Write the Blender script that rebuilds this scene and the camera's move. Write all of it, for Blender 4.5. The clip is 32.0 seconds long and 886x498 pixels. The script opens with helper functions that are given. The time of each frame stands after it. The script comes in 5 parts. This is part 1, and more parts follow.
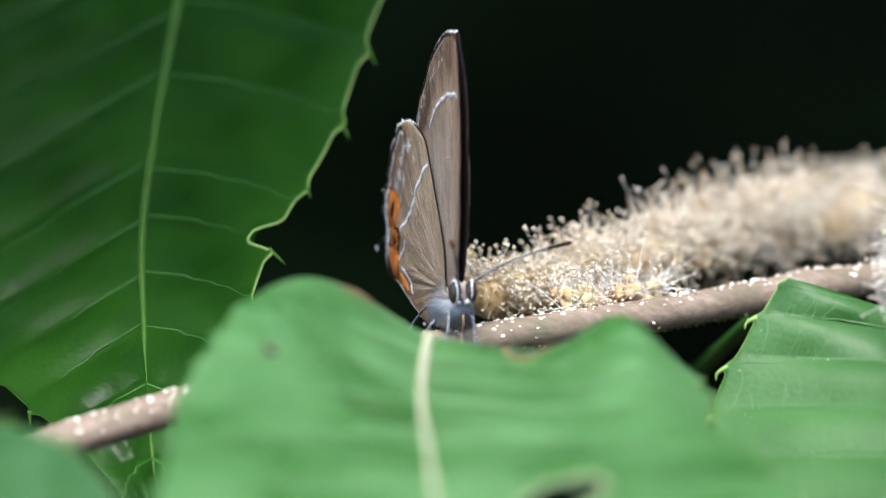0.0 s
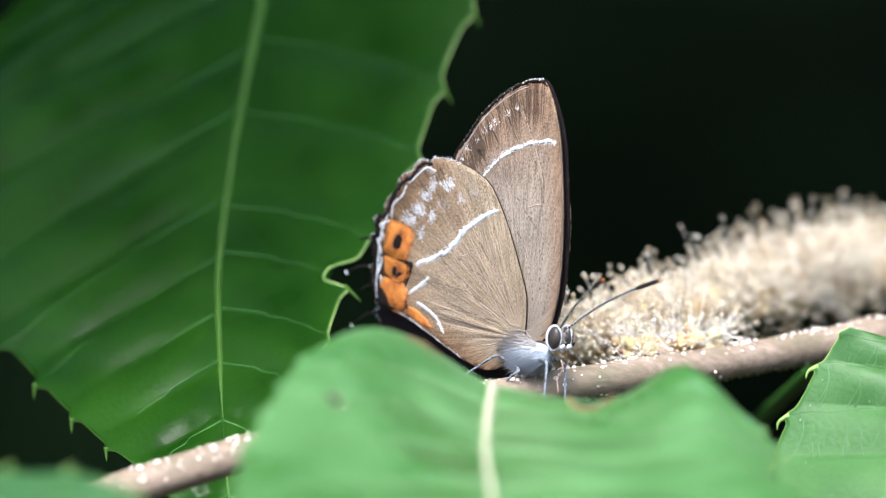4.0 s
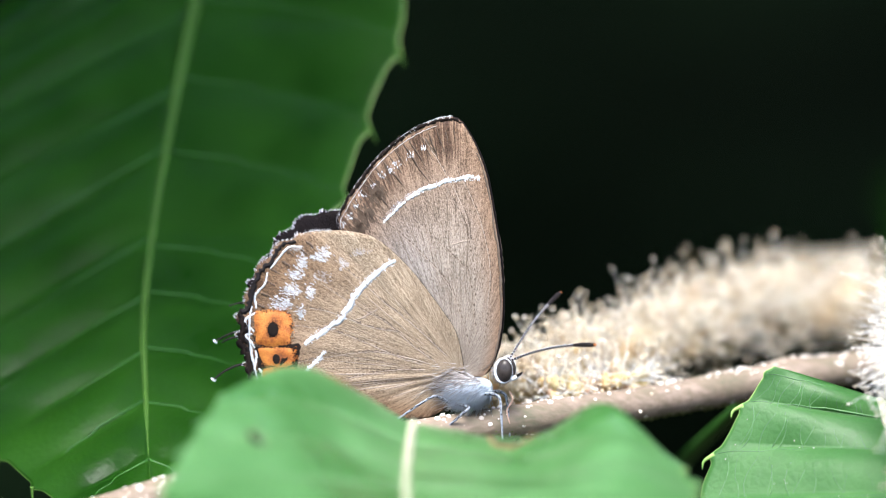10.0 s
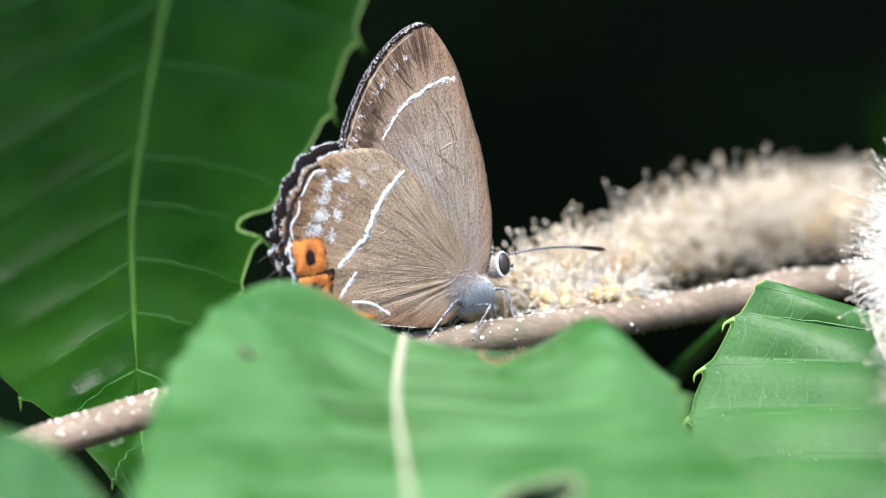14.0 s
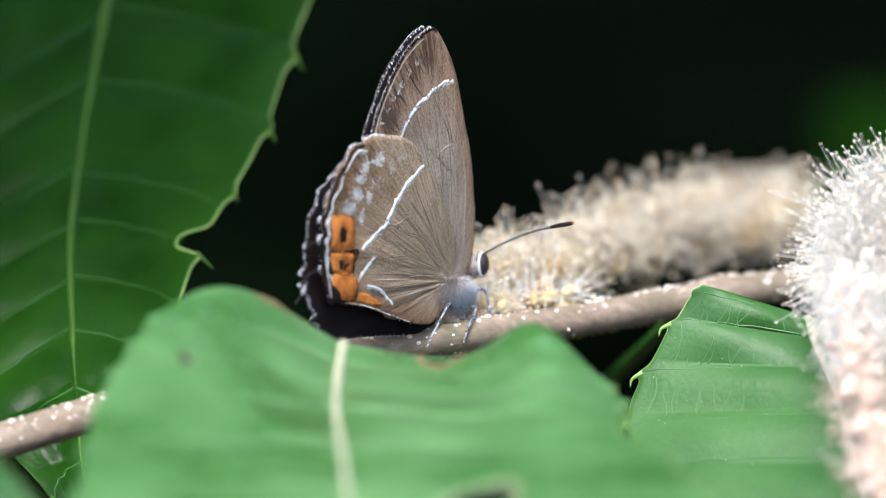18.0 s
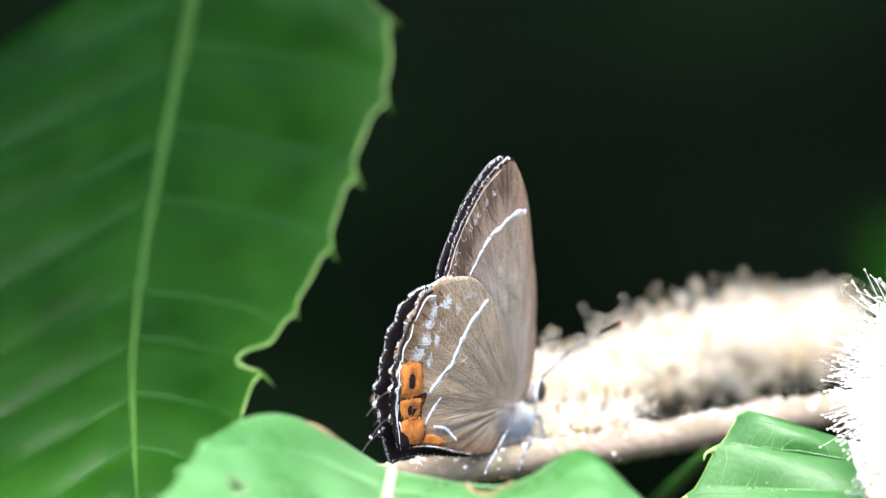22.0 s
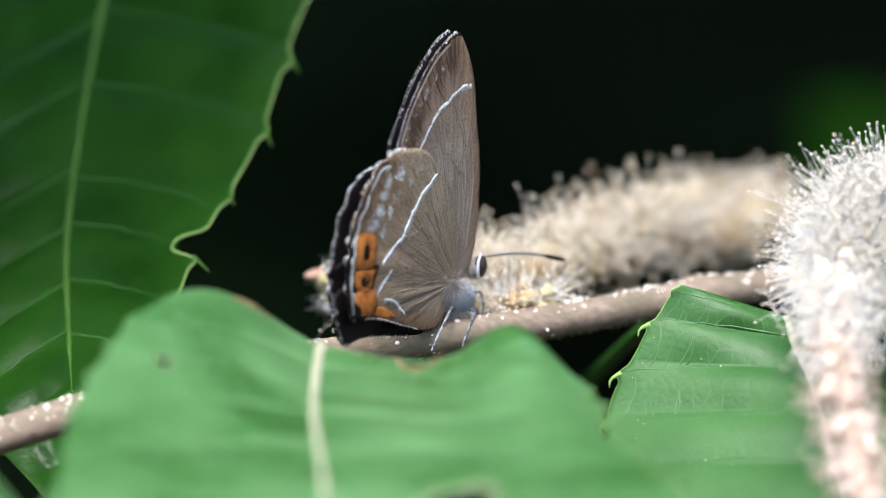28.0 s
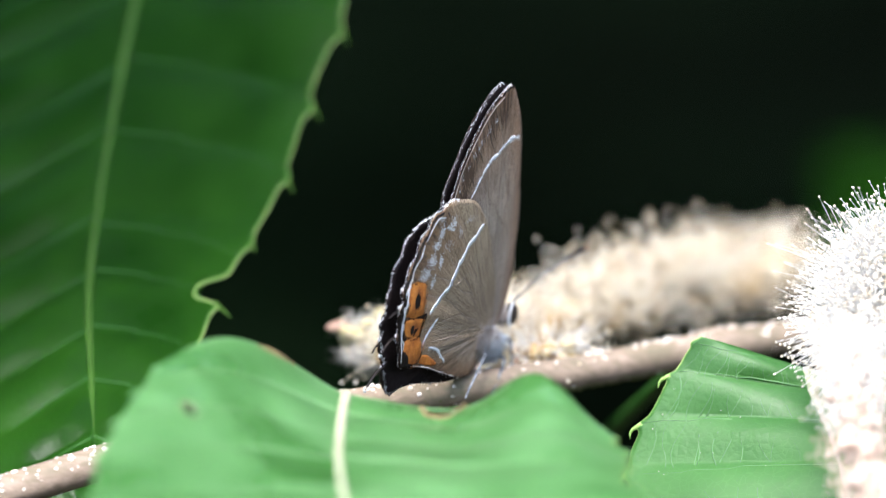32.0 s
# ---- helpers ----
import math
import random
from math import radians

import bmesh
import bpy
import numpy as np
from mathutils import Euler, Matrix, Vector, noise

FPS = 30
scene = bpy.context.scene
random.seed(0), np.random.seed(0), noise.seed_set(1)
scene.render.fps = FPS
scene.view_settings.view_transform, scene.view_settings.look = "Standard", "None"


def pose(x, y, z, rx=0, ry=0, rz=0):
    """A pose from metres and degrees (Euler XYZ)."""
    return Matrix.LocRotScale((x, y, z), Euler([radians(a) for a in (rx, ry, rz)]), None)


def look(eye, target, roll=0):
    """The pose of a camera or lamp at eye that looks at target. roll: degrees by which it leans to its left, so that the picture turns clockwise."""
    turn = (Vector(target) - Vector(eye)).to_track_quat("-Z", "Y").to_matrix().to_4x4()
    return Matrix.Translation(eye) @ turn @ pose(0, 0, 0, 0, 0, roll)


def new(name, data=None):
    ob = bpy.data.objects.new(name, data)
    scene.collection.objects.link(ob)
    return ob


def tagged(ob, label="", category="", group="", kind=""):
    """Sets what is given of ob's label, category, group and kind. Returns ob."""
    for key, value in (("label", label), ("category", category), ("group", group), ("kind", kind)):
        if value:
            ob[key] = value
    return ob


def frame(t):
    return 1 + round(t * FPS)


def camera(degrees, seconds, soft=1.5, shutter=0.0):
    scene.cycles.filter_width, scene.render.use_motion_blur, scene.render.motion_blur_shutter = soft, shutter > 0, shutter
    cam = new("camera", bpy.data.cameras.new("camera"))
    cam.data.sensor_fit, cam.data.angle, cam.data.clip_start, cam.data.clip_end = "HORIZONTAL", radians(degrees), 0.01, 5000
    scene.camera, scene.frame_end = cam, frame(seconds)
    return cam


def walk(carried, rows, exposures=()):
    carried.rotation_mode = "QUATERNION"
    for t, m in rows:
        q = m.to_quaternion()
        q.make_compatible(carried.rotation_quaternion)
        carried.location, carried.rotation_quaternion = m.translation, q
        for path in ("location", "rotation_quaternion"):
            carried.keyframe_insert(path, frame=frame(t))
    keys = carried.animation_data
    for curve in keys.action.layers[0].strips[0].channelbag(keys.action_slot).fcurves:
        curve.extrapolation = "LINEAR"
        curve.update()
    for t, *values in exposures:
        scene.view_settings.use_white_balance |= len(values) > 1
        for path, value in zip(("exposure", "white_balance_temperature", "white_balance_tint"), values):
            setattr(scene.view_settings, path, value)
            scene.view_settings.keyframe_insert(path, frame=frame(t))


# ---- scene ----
# Metres per unit of the picture plan: the plan's units lie in the plane of sharp focus, 0.9 m from the lens.
FOV, REACH, TILT = 4.0, 0.9, radians(11.9)
U = 2 * REACH * math.tan(radians(FOV / 2)) / 1568
RIGHT, UP, AHEAD = Vector((1, 0, 0)), Vector((0, math.sin(TILT), math.cos(TILT))), Vector((0, math.cos(TILT), -math.sin(TILT)))
EYE = -REACH * AHEAD


def P(x, y, d=0.0):
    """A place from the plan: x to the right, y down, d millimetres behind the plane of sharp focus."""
    x, y, d = float(x), float(y), float(d)
    k = (REACH + d / 1000) / REACH * U
    return RIGHT * (x - 784) * k - UP * (y - 441) * k + AHEAD * d / 1000


# ---- camera: hand-held long lens, wavering turns only ----
WAVER = [(0, 148, -56), (0.5, 142.5, 23), (1, 205.1, 21.4), (1.5, 209.5, 100.5), (2, 187.5, 86.4), (2.5, 144.9, -3.3), (3, 184.7, -17.7), (3.5, 265, 24.2), (5.5, 182.9, 35.5), (6, 156, -36), (6.5, 141.8, -50.2), (7, 158.4, -50.7), (7.5, 154.7, -34.7), (8, 117.7, 5.1), (8.5, 117.3, 30.9), (9, 146.4, 91.1), (9.5, 154.7, 119.2), (10, 125.4, 101.6), (10.5, 110.6, 101.3), (11, 108.8, 85.5), (11.5, 121.5, 49), (12, 170.3, 18.6), (12.5, 196.3, -7.6), (13, 161.9, -22.7), (13.5, 139.2, -43.6), (14, 110.6, -51.8), (14.5, 120, -62), (16.5, 51.4, -133.4), (17, 33.2, -104.6), (17.5, 12, -70.9), (18, -1.9, -42.5), (18.5, 17.4, -24.3), (19, 0, 0), (19.5, 17.6, 16.7), (20, 56.5, 59.6), (20.5, 44.8, 138.9), (21, -36.3, 145.9), (21.5, 4.1, 185.8), (22, 80.4, 178.9), (22.5, 13, 90.4), (23, 7.7, 2.1), (23.5, 99, -134.7), (24, 79.9, -169.9), (24.5, -0.3, -262.6), (25, -28.8, -252), (25.5, -35.8, -190.8), (26, -78.4, -90.3), (26.5, -47.1, -56.3), (28.5, -33.6, -42.1), (29, 13.1, -57.7), (29.5, -3.1, -28.3), (30, -21.7, -18.3), (30.5, 8, -7), (31, 22, 26.9), (31.5, 25, 34.9), (32, -1, 50)]
# the holder sways towards the subject and away, which shifts the plane of sharp focus (seconds, millimetres)
SWAY = [(0, 3), (1, 0.5), (3, 0.5), (6, 0), (7, 0), (13, -2), (19, -2), (20.5, -5), (22, -8), (23, -3), (25, 0), (26.5, -1), (29, -1), (30, -6), (32, -7)]


def stand(t):
    return EYE + AHEAD * float(np.interp(t, *zip(*SWAY))) / 1000


cam = camera(FOV, 32.0, soft=1.0)
cam.data.dof.use_dof = True
cam.data.dof.focus_distance = REACH
cam.data.dof.aperture_fstop = 20.0
STEP = FOV / 1568
walk(cam, [(t, pose(*stand(t), 90 - math.degrees(TILT) + dy * STEP, 0, dx * STEP / math.cos(TILT))) for t, dx, dy in WAVER],
     exposures=[(0, 1.44), (1, 1.79), (2, 2.05), (3.5, 1.76), (6, 1.84), (7, 1.69), (9, 1.57), (10, 1.78), (11, 1.81), (13, 1.72), (17, 1.44), (19, 1.53), (20.5, 1.80), (22, 2.38), (23.2, 1.88), (24, 1.58), (25, 1.27), (26, 1.24), (29, 1.60), (32, 1.89)])

# ---- light: a bright hazy sky and a soft sun, high over the camera's shoulder ----
world = bpy.data.worlds.new("world")
scene.world = world
world.use_nodes = True
sky = world.node_tree.nodes.new("ShaderNodeTexSky")
sky.sky_type, sky.sun_disc = "NISHITA", False
sky.sun_elevation, sky.sun_rotation = radians(65.7), radians(193.3)
sky.air_density, sky.dust_density = 1.0, 3.0
world.node_tree.links.new(sky.outputs[0], world.node_tree.nodes["Background"].inputs[0])
world.node_tree.nodes["Background"].inputs[1].default_value = 0.15
sun = new("sun", bpy.data.lights.new("sun", "SUN"))
sun.data.energy, sun.data.angle, sun.data.color = 2.05, radians(22), (0.97, 0.97, 0.985)
sun.matrix_world = look((-0.13, -0.55, 1.25), (0, 0, 0))


# ---- materials ----
def material(name, rough=0.6, metal=0.0, spec=0.5):
    m = bpy.data.materials.new(name)
    m.use_nodes = True
    b = m.node_tree.nodes["Principled BSDF"]
    b.inputs["Roughness"].default_value, b.inputs["Metallic"].default_value = rough, metal
    b.inputs["Specular IOR Level"].default_value = spec
    return m, m.node_tree, b


def node(tree, kind, **values):
    n = tree.nodes.new(kind)
    for k, v in values.items():
        n.inputs[k].default_value = v
    return n


def ramp(tree, fac, stops):
    r = tree.nodes.new("ShaderNodeValToRGB")
    els = r.color_ramp.elements
    while len(els) < len(stops):
        els.new(0.5)
    for e, (p, c) in zip(els, stops):
        e.position, e.color = p, (*c, 1)
    tree.links.new(fac, r.inputs[0])
    return r.outputs[0]


def mottled(name, stops, scale, rough=0.6, bump=0.0, spec=0.5, detail=4.0, fine=0.0, stretch=None, island=False, glow=0.0):
    """Two scales of mottling in object space, with a little relief."""
    m, tree, b = material(name, rough, spec=spec)
    link = tree.links.new
    place = tree.nodes.new("ShaderNodeTexCoord").outputs["Object"]
    if stretch:
        mp = tree.nodes.new("ShaderNodeMapping")
        mp.inputs["Scale"].default_value = stretch
        link(place, mp.inputs[0])
        place = mp.outputs[0]
    n1 = node(tree, "ShaderNodeTexNoise", Scale=scale, Detail=detail)
    n2 = node(tree, "ShaderNodeTexNoise", Scale=fine or scale * 7, Detail=3.0)
    link(place, n1.inputs["Vector"])
    link(place, n2.inputs["Vector"])
    mix = tree.nodes.new("ShaderNodeMath")
    mix.operation = "MULTIPLY_ADD"
    mix.inputs[1].default_value = 0.4
    link(n2.outputs[0], mix.inputs[0])
    half = tree.nodes.new("ShaderNodeMath")
    half.operation = "MULTIPLY"
    half.inputs[1].default_value = 0.6
    link(n1.outputs[0], half.inputs[0])
    link(half.outputs[0], mix.inputs[2])
    fac = mix.outputs[0]
    if island:
        geo = tree.nodes.new("ShaderNodeNewGeometry")
        add = tree.nodes.new("ShaderNodeMath")
        add.operation = "MULTIPLY_ADD"
        add.inputs[1].default_value = 0.5
        link(geo.outputs["Random Per Island"], add.inputs[0])
        sc = tree.nodes.new("ShaderNodeMath")
        sc.operation = "MULTIPLY"
        sc.inputs[1].default_value = 0.5
        link(fac, sc.inputs[0])
        link(sc.outputs[0], add.inputs[2])
        fac = add.outputs[0]
    tint = ramp(tree, fac, stops)
    link(tint, b.inputs["Base Color"])
    if glow:
        tr = node(tree, "ShaderNodeBsdfTranslucent")
        mx = node(tree, "ShaderNodeMixShader", Fac=glow)
        link(tint, tr.inputs[0])
        link(b.outputs[0], mx.inputs[1])
        link(tr.outputs[0], mx.inputs[2])
        link(mx.outputs[0], tree.nodes["Material Output"].inputs[0])
    if bump:
        bp = node(tree, "ShaderNodeBump", Strength=bump, Distance=0.0002)
        link(mix.outputs[0], bp.inputs["Height"])
        link(bp.outputs[0], b.inputs["Normal"])
    return m


def leaf_material(name, dark, light, glow, rough=0.38, scale=160, veil=0.3, spec=0.4, swells=5.0):
    """Leaf skin: mottled green with a net of fine veins, glossy above, and light coming through it."""
    m, tree, b = material(name, rough, spec=spec)
    link = tree.links.new
    place = tree.nodes.new("ShaderNodeTexCoord").outputs["Object"]
    n1 = node(tree, "ShaderNodeTexNoise", Scale=scale, Detail=5.0)
    net = node(tree, "ShaderNodeTexVoronoi", Scale=1500.0)
    net.feature = "DISTANCE_TO_EDGE"
    fine = node(tree, "ShaderNodeTexNoise", Scale=2200.0, Detail=2.0)
    for n in (n1, net, fine):
        link(place, n.inputs["Vector"])
    base = ramp(tree, n1.outputs[0], [(0.3, dark), (0.7, light)])
    vein = ramp(tree, net.outputs["Distance"], [(0.0, (1.35, 1.28, 1.35)), (0.05, (1, 1, 1))])
    mul = tree.nodes.new("ShaderNodeMix")
    mul.data_type, mul.blend_type = "RGBA", "MULTIPLY"
    mul.inputs[0].default_value = 0.8
    link(base, mul.inputs[6])
    link(vein, mul.inputs[7])
    link(mul.outputs[2], b.inputs["Base Color"])
    rr = ramp(tree, n1.outputs[0], [(0.25, (rough - 0.1,) * 3), (0.75, (rough + 0.12,) * 3)])
    link(rr, b.inputs["Roughness"])
    bp = node(tree, "ShaderNodeBump", Strength=0.35, Distance=0.00012)
    hs = tree.nodes.new("ShaderNodeMath")
    hs.operation = "ADD"
    swell = node(tree, "ShaderNodeTexNoise", Scale=170.0, Detail=2.0)
    link(place, swell.inputs["Vector"])
    big = tree.nodes.new("ShaderNodeMath")
    big.operation = "MULTIPLY_ADD"
    big.inputs[1].default_value = swells
    link(swell.outputs[0], big.inputs[0])
    link(net.outputs["Distance"], big.inputs[2])
    link(big.outputs[0], hs.inputs[0])
    link(fine.outputs[0], hs.inputs[1])
    link(hs.outputs[0], bp.inputs["Height"])
    link(bp.outputs[0], b.inputs["Normal"])
    tr = node(tree, "ShaderNodeBsdfTranslucent", Color=(*glow, 1))
    mx = node(tree, "ShaderNodeMixShader", Fac=veil)
    link(b.outputs[0], mx.inputs[1])
    link(tr.outputs[0], mx.inputs[2])
    link(mx.outputs[0], tree.nodes["Material Output"].inputs[0])
    return m


def maths(tree, op, a, b=None, c=None, clamp=False):
    """A math node on sockets or numbers; gives its output."""
    n = tree.nodes.new("ShaderNodeMath")
    n.operation, n.use_clamp = op, clamp
    for i, v in enumerate((a, b, c)):
        if v is None:
            continue
        if isinstance(v, (int, float)):
            n.inputs[i].default_value = v
        else:
            tree.links.new(v, n.inputs[i])
    return n.outputs[0]


def graded(tree, value, lo, hi, a=0.0, b=1.0):
    """A smooth step of the value from lo to hi."""
    n = tree.nodes.new("ShaderNodeMapRange")
    n.interpolation_type = "SMOOTHSTEP"
    for k, v in zip((1, 2, 3, 4), (lo, hi, a, b)):
        n.inputs[k].default_value = v
    tree.links.new(value, n.inputs[0])
    return n.outputs[0]


def wing_material(name, stops, base, gloss=0.55, sheen=0.03, spec=0.2, tint=(0.70, 0.53, 0.42), streaks=None, gate=0.0, grey=None):
    """Wing scales: fibres that fan out from the wing's base; streaks: how many round the margin, where they begin and how dark."""
    m, tree, b = material(name, gloss, spec=spec)
    link = tree.links.new
    place = tree.nodes.new("ShaderNodeTexCoord").outputs["Object"]
    span = tree.nodes.new("ShaderNodeUVMap")
    span.uv_map = "span"
    split = tree.nodes.new("ShaderNodeSeparateXYZ")
    link(span.outputs[0], split.inputs[0])
    sep = tree.nodes.new("ShaderNodeSeparateXYZ")
    off = tree.nodes.new("ShaderNodeVectorMath")
    off.operation = "SUBTRACT"
    off.inputs[1].default_value = base
    link(place, off.inputs[0])
    link(off.outputs[0], sep.inputs[0])
    angle = maths(tree, "ARCTAN2", sep.outputs[2], sep.outputs[0])
    ln = tree.nodes.new("ShaderNodeVectorMath")
    ln.operation = "LENGTH"
    link(off.outputs[0], ln.inputs[0])
    far = ln.outputs["Value"]

    def fan(stretch, scale, detail, rough=0.6):
        com = tree.nodes.new("ShaderNodeCombineXYZ")
        link(angle, com.inputs[0])
        link(maths(tree, "MULTIPLY", far, stretch), com.inputs[1])
        n = node(tree, "ShaderNodeTexNoise", Scale=scale, Detail=detail, Roughness=rough)
        link(com.outputs[0], n.inputs["Vector"])
        return n.outputs[0]

    fibre, comb = fan(12.0, 38.0, 6.0, 0.7), fan(38.0, 120.0, 3.0, 0.7)
    cloud = node(tree, "ShaderNodeTexNoise", Scale=260.0, Detail=2.0)
    link(place, cloud.inputs["Vector"])
    total = maths(tree, "MULTIPLY_ADD", fibre, 0.40, maths(tree, "MULTIPLY_ADD", comb, 0.48, maths(tree, "MULTIPLY", cloud.outputs[0], 0.12)))
    tone = tree.nodes.new("ShaderNodeMix")
    tone.data_type, tone.blend_type = "RGBA", "MULTIPLY"
    tone.inputs[7].default_value = (*tint, 1)
    link(maths(tree, "MULTIPLY", graded(tree, split.outputs[1], 0.42, 0.98), graded(tree, split.outputs[0], gate - 0.1, gate)), tone.inputs[0])
    link(ramp(tree, total, stops), tone.inputs[6])
    colour = tone.outputs[2]
    if grey:
        mx = tree.nodes.new("ShaderNodeMix")
        mx.data_type, mx.blend_type = "RGBA", "MULTIPLY"
        mx.inputs[7].default_value = (*grey, 1)
        link(maths(tree, "MULTIPLY", graded(tree, angle, 1.72, 2.1), graded(tree, split.outputs[1], 0.9, 0.62)), mx.inputs[0])
        link(colour, mx.inputs[6])
        colour = mx.outputs[2]
    if streaks:
        count, start, dark = streaks
        com = tree.nodes.new("ShaderNodeCombineXYZ")
        link(maths(tree, "MULTIPLY", split.outputs[0], count), com.inputs[0])
        link(maths(tree, "MULTIPLY", split.outputs[1], 2.5), com.inputs[1])
        lines = node(tree, "ShaderNodeTexNoise", Scale=1.0, Detail=3.0, Roughness=0.5)
        link(com.outputs[0], lines.inputs["Vector"])
        inner = maths(tree, "MULTIPLY_ADD", cloud.outputs[0], 0.22, maths(tree, "SUBTRACT", split.outputs[1], 0.11))
        zone = maths(tree, "MULTIPLY", graded(tree, inner, start, start + 0.12), graded(tree, split.outputs[0], 0.36, 0.43))
        fac = maths(tree, "MULTIPLY", maths(tree, "MULTIPLY", graded(tree, lines.outputs[0], 0.45, 0.57), zone), dark)
        mx = tree.nodes.new("ShaderNodeMix")
        mx.data_type, mx.blend_type = "RGBA", "MULTIPLY"
        mx.inputs[7].default_value = (0.22, 0.17, 0.15, 1)
        link(fac, mx.inputs[0])
        link(colour, mx.inputs[6])
        colour = mx.outputs[2]
    link(colour, b.inputs["Base Color"])
    bp = node(tree, "ShaderNodeBump", Strength=1.0, Distance=0.0002)
    link(total, bp.inputs["Height"])
    link(bp.outputs[0], b.inputs["Normal"])
    b.inputs["Sheen Weight"].default_value = sheen
    return m


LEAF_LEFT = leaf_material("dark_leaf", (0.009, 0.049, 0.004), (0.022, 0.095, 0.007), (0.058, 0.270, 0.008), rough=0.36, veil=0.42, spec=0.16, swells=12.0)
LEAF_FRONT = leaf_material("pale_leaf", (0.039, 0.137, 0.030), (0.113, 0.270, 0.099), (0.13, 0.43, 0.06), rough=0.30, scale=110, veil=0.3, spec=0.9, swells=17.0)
LEAF_LOW = leaf_material("dim_leaf", (0.022, 0.085, 0.022), (0.036, 0.120, 0.034), (0.05, 0.3, 0.03), rough=0.45, veil=0.25)
LEAF_RIGHT = leaf_material("fresh_leaf", (0.031, 0.116, 0.024), (0.058, 0.176, 0.044), (0.11, 0.43, 0.03), rough=0.5, veil=0.3, spec=0.4)
VEIN_SOFT = mottled("soft_vein", [(0.3, (0.12, 0.27, 0.10)), (0.7, (0.20, 0.35, 0.17))], 500, 0.5)
VEIN_PALE = mottled("pale_vein", [(0.3, (0.27, 0.29, 0.18)), (0.7, (0.40, 0.41, 0.295))], 500, 0.5)
VEIN_GREEN = mottled("green_vein", [(0.3, (0.045, 0.115, 0.018)), (0.7, (0.072, 0.155, 0.03))], 500, 0.6, spec=0.1)
STREAK = mottled("brown_streak_scales", [(0.3, (0.040, 0.024, 0.015)), (0.7, (0.120, 0.078, 0.050))], 1500, 0.7)
# brown edge scales; also painted in for shade in the wing's folds
CREASE_SHADE_BROWN = mottled("crease_shade_and_brown_scales", [(0.3, (0.075, 0.053, 0.037)), (0.7, (0.155, 0.112, 0.080))], 1500, 0.7)
VEIN_DARK = mottled("dark_vein", [(0.3, (0.018, 0.083, 0.010)), (0.7, (0.040, 0.130, 0.026))], 300, 0.4, spec=0.25)
TOOTH = mottled("leaf_edge", [(0.3, (0.13, 0.29, 0.05)), (0.7, (0.30, 0.43, 0.13))], 400, 0.5)
SCAR = mottled("brown_scar", [(0.35, (0.07, 0.045, 0.02)), (0.65, (0.27, 0.20, 0.09))], 700, 0.8)
BITE = mottled("dry_rim", [(0.35, (0.16, 0.22, 0.09)), (0.65, (0.30, 0.37, 0.20))], 700, 0.8)
BARK = mottled("bark", [(0.3, (0.10, 0.10, 0.055)), (0.5, (0.185, 0.142, 0.100)), (0.72, (0.34, 0.262, 0.210))], 300, 0.65, 1.0, fine=2500, stretch=(0.35, 1, 1))
MOSS = mottled("moss", [(0.3, (0.07, 0.085, 0.02)), (0.7, (0.24, 0.25, 0.10))], 700, 0.9, island=True)
BUD_PALE = mottled("pale_floret", [(0.3, (0.30, 0.26, 0.11)), (0.7, (0.60, 0.52, 0.30))], 500, 0.7, 0.4, island=True)
LENTICEL = mottled("lenticel", [(0.3, (0.50, 0.43, 0.37)), (0.7, (0.84, 0.79, 0.73))], 900, 0.7, island=True)
RACHIS = mottled("rachis", [(0.3, (0.42, 0.26, 0.17)), (0.7, (0.60, 0.42, 0.30))], 400, 0.7, 0.4)
VEINLET = mottled("veinlet", [(0.3, (0.046, 0.150, 0.037)), (0.7, (0.080, 0.21, 0.066))], 500, 0.5)
PINK_STAMEN = mottled("cream_stamen", [(0.2, (0.50, 0.34, 0.25)), (0.8, (0.78, 0.69, 0.60))], 500, 0.55, island=True)
FLORET = mottled("floret", [(0.36, (0.25, 0.135, 0.055)), (0.47, (0.45, 0.31, 0.135)), (0.6, (0.64, 0.54, 0.30))], 420, 0.7, 0.4, detail=2.0, fine=2000)
STAMEN = mottled("stamen", [(0.40, (0.34, 0.20, 0.085)), (0.48, (0.49, 0.38, 0.22)), (0.56, (0.67, 0.64, 0.54))], 420, 0.55, detail=2.0, fine=1500)
STAMEN_PALE = mottled("pale_stamen", [(0.2, (0.55, 0.53, 0.47)), (0.8, (0.75, 0.75, 0.71))], 500, 0.55, island=True)
STAMEN_WHITE = mottled("white_stamen", [(0.2, (0.74, 0.74, 0.73)), (0.8, (0.86, 0.86, 0.85))], 500, 0.55, island=True, glow=0.25)
ANTHER_WHITE = mottled("white_anther", [(0.2, (0.66, 0.54, 0.38)), (0.8, (0.90, 0.87, 0.80))], 500, 0.6, island=True)
ANTHER = mottled("anther", [(0.2, (0.58, 0.46, 0.28)), (0.8, (0.82, 0.78, 0.68))], 500, 0.6, island=True)
BUD = mottled("bud_skin", [(0.3, (0.30, 0.15, 0.11)), (0.7, (0.66, 0.50, 0.38))], 500, 0.6, 0.4)
WING_UNDER_F = wing_material("fore_wing_scales", [(0.41, (0.121, 0.097, 0.074)), (0.49, (0.260, 0.213, 0.172)), (0.57, (0.391, 0.330, 0.273))], (20 * U, 0, -28 * U), tint=(0.78, 0.60, 0.48), streaks=(110, 0.78, 0.8), grey=(0.90, 0.97, 1.08))
WING_UNDER_H = wing_material("hind_wing_scales", [(0.41, (0.115, 0.083, 0.052)), (0.49, (0.260, 0.195, 0.132)), (0.57, (0.397, 0.314, 0.222))], (20 * U, 0, -28 * U), tint=(0.66, 0.52, 0.42), streaks=(80, 0.86, 0.8), gate=0.36)
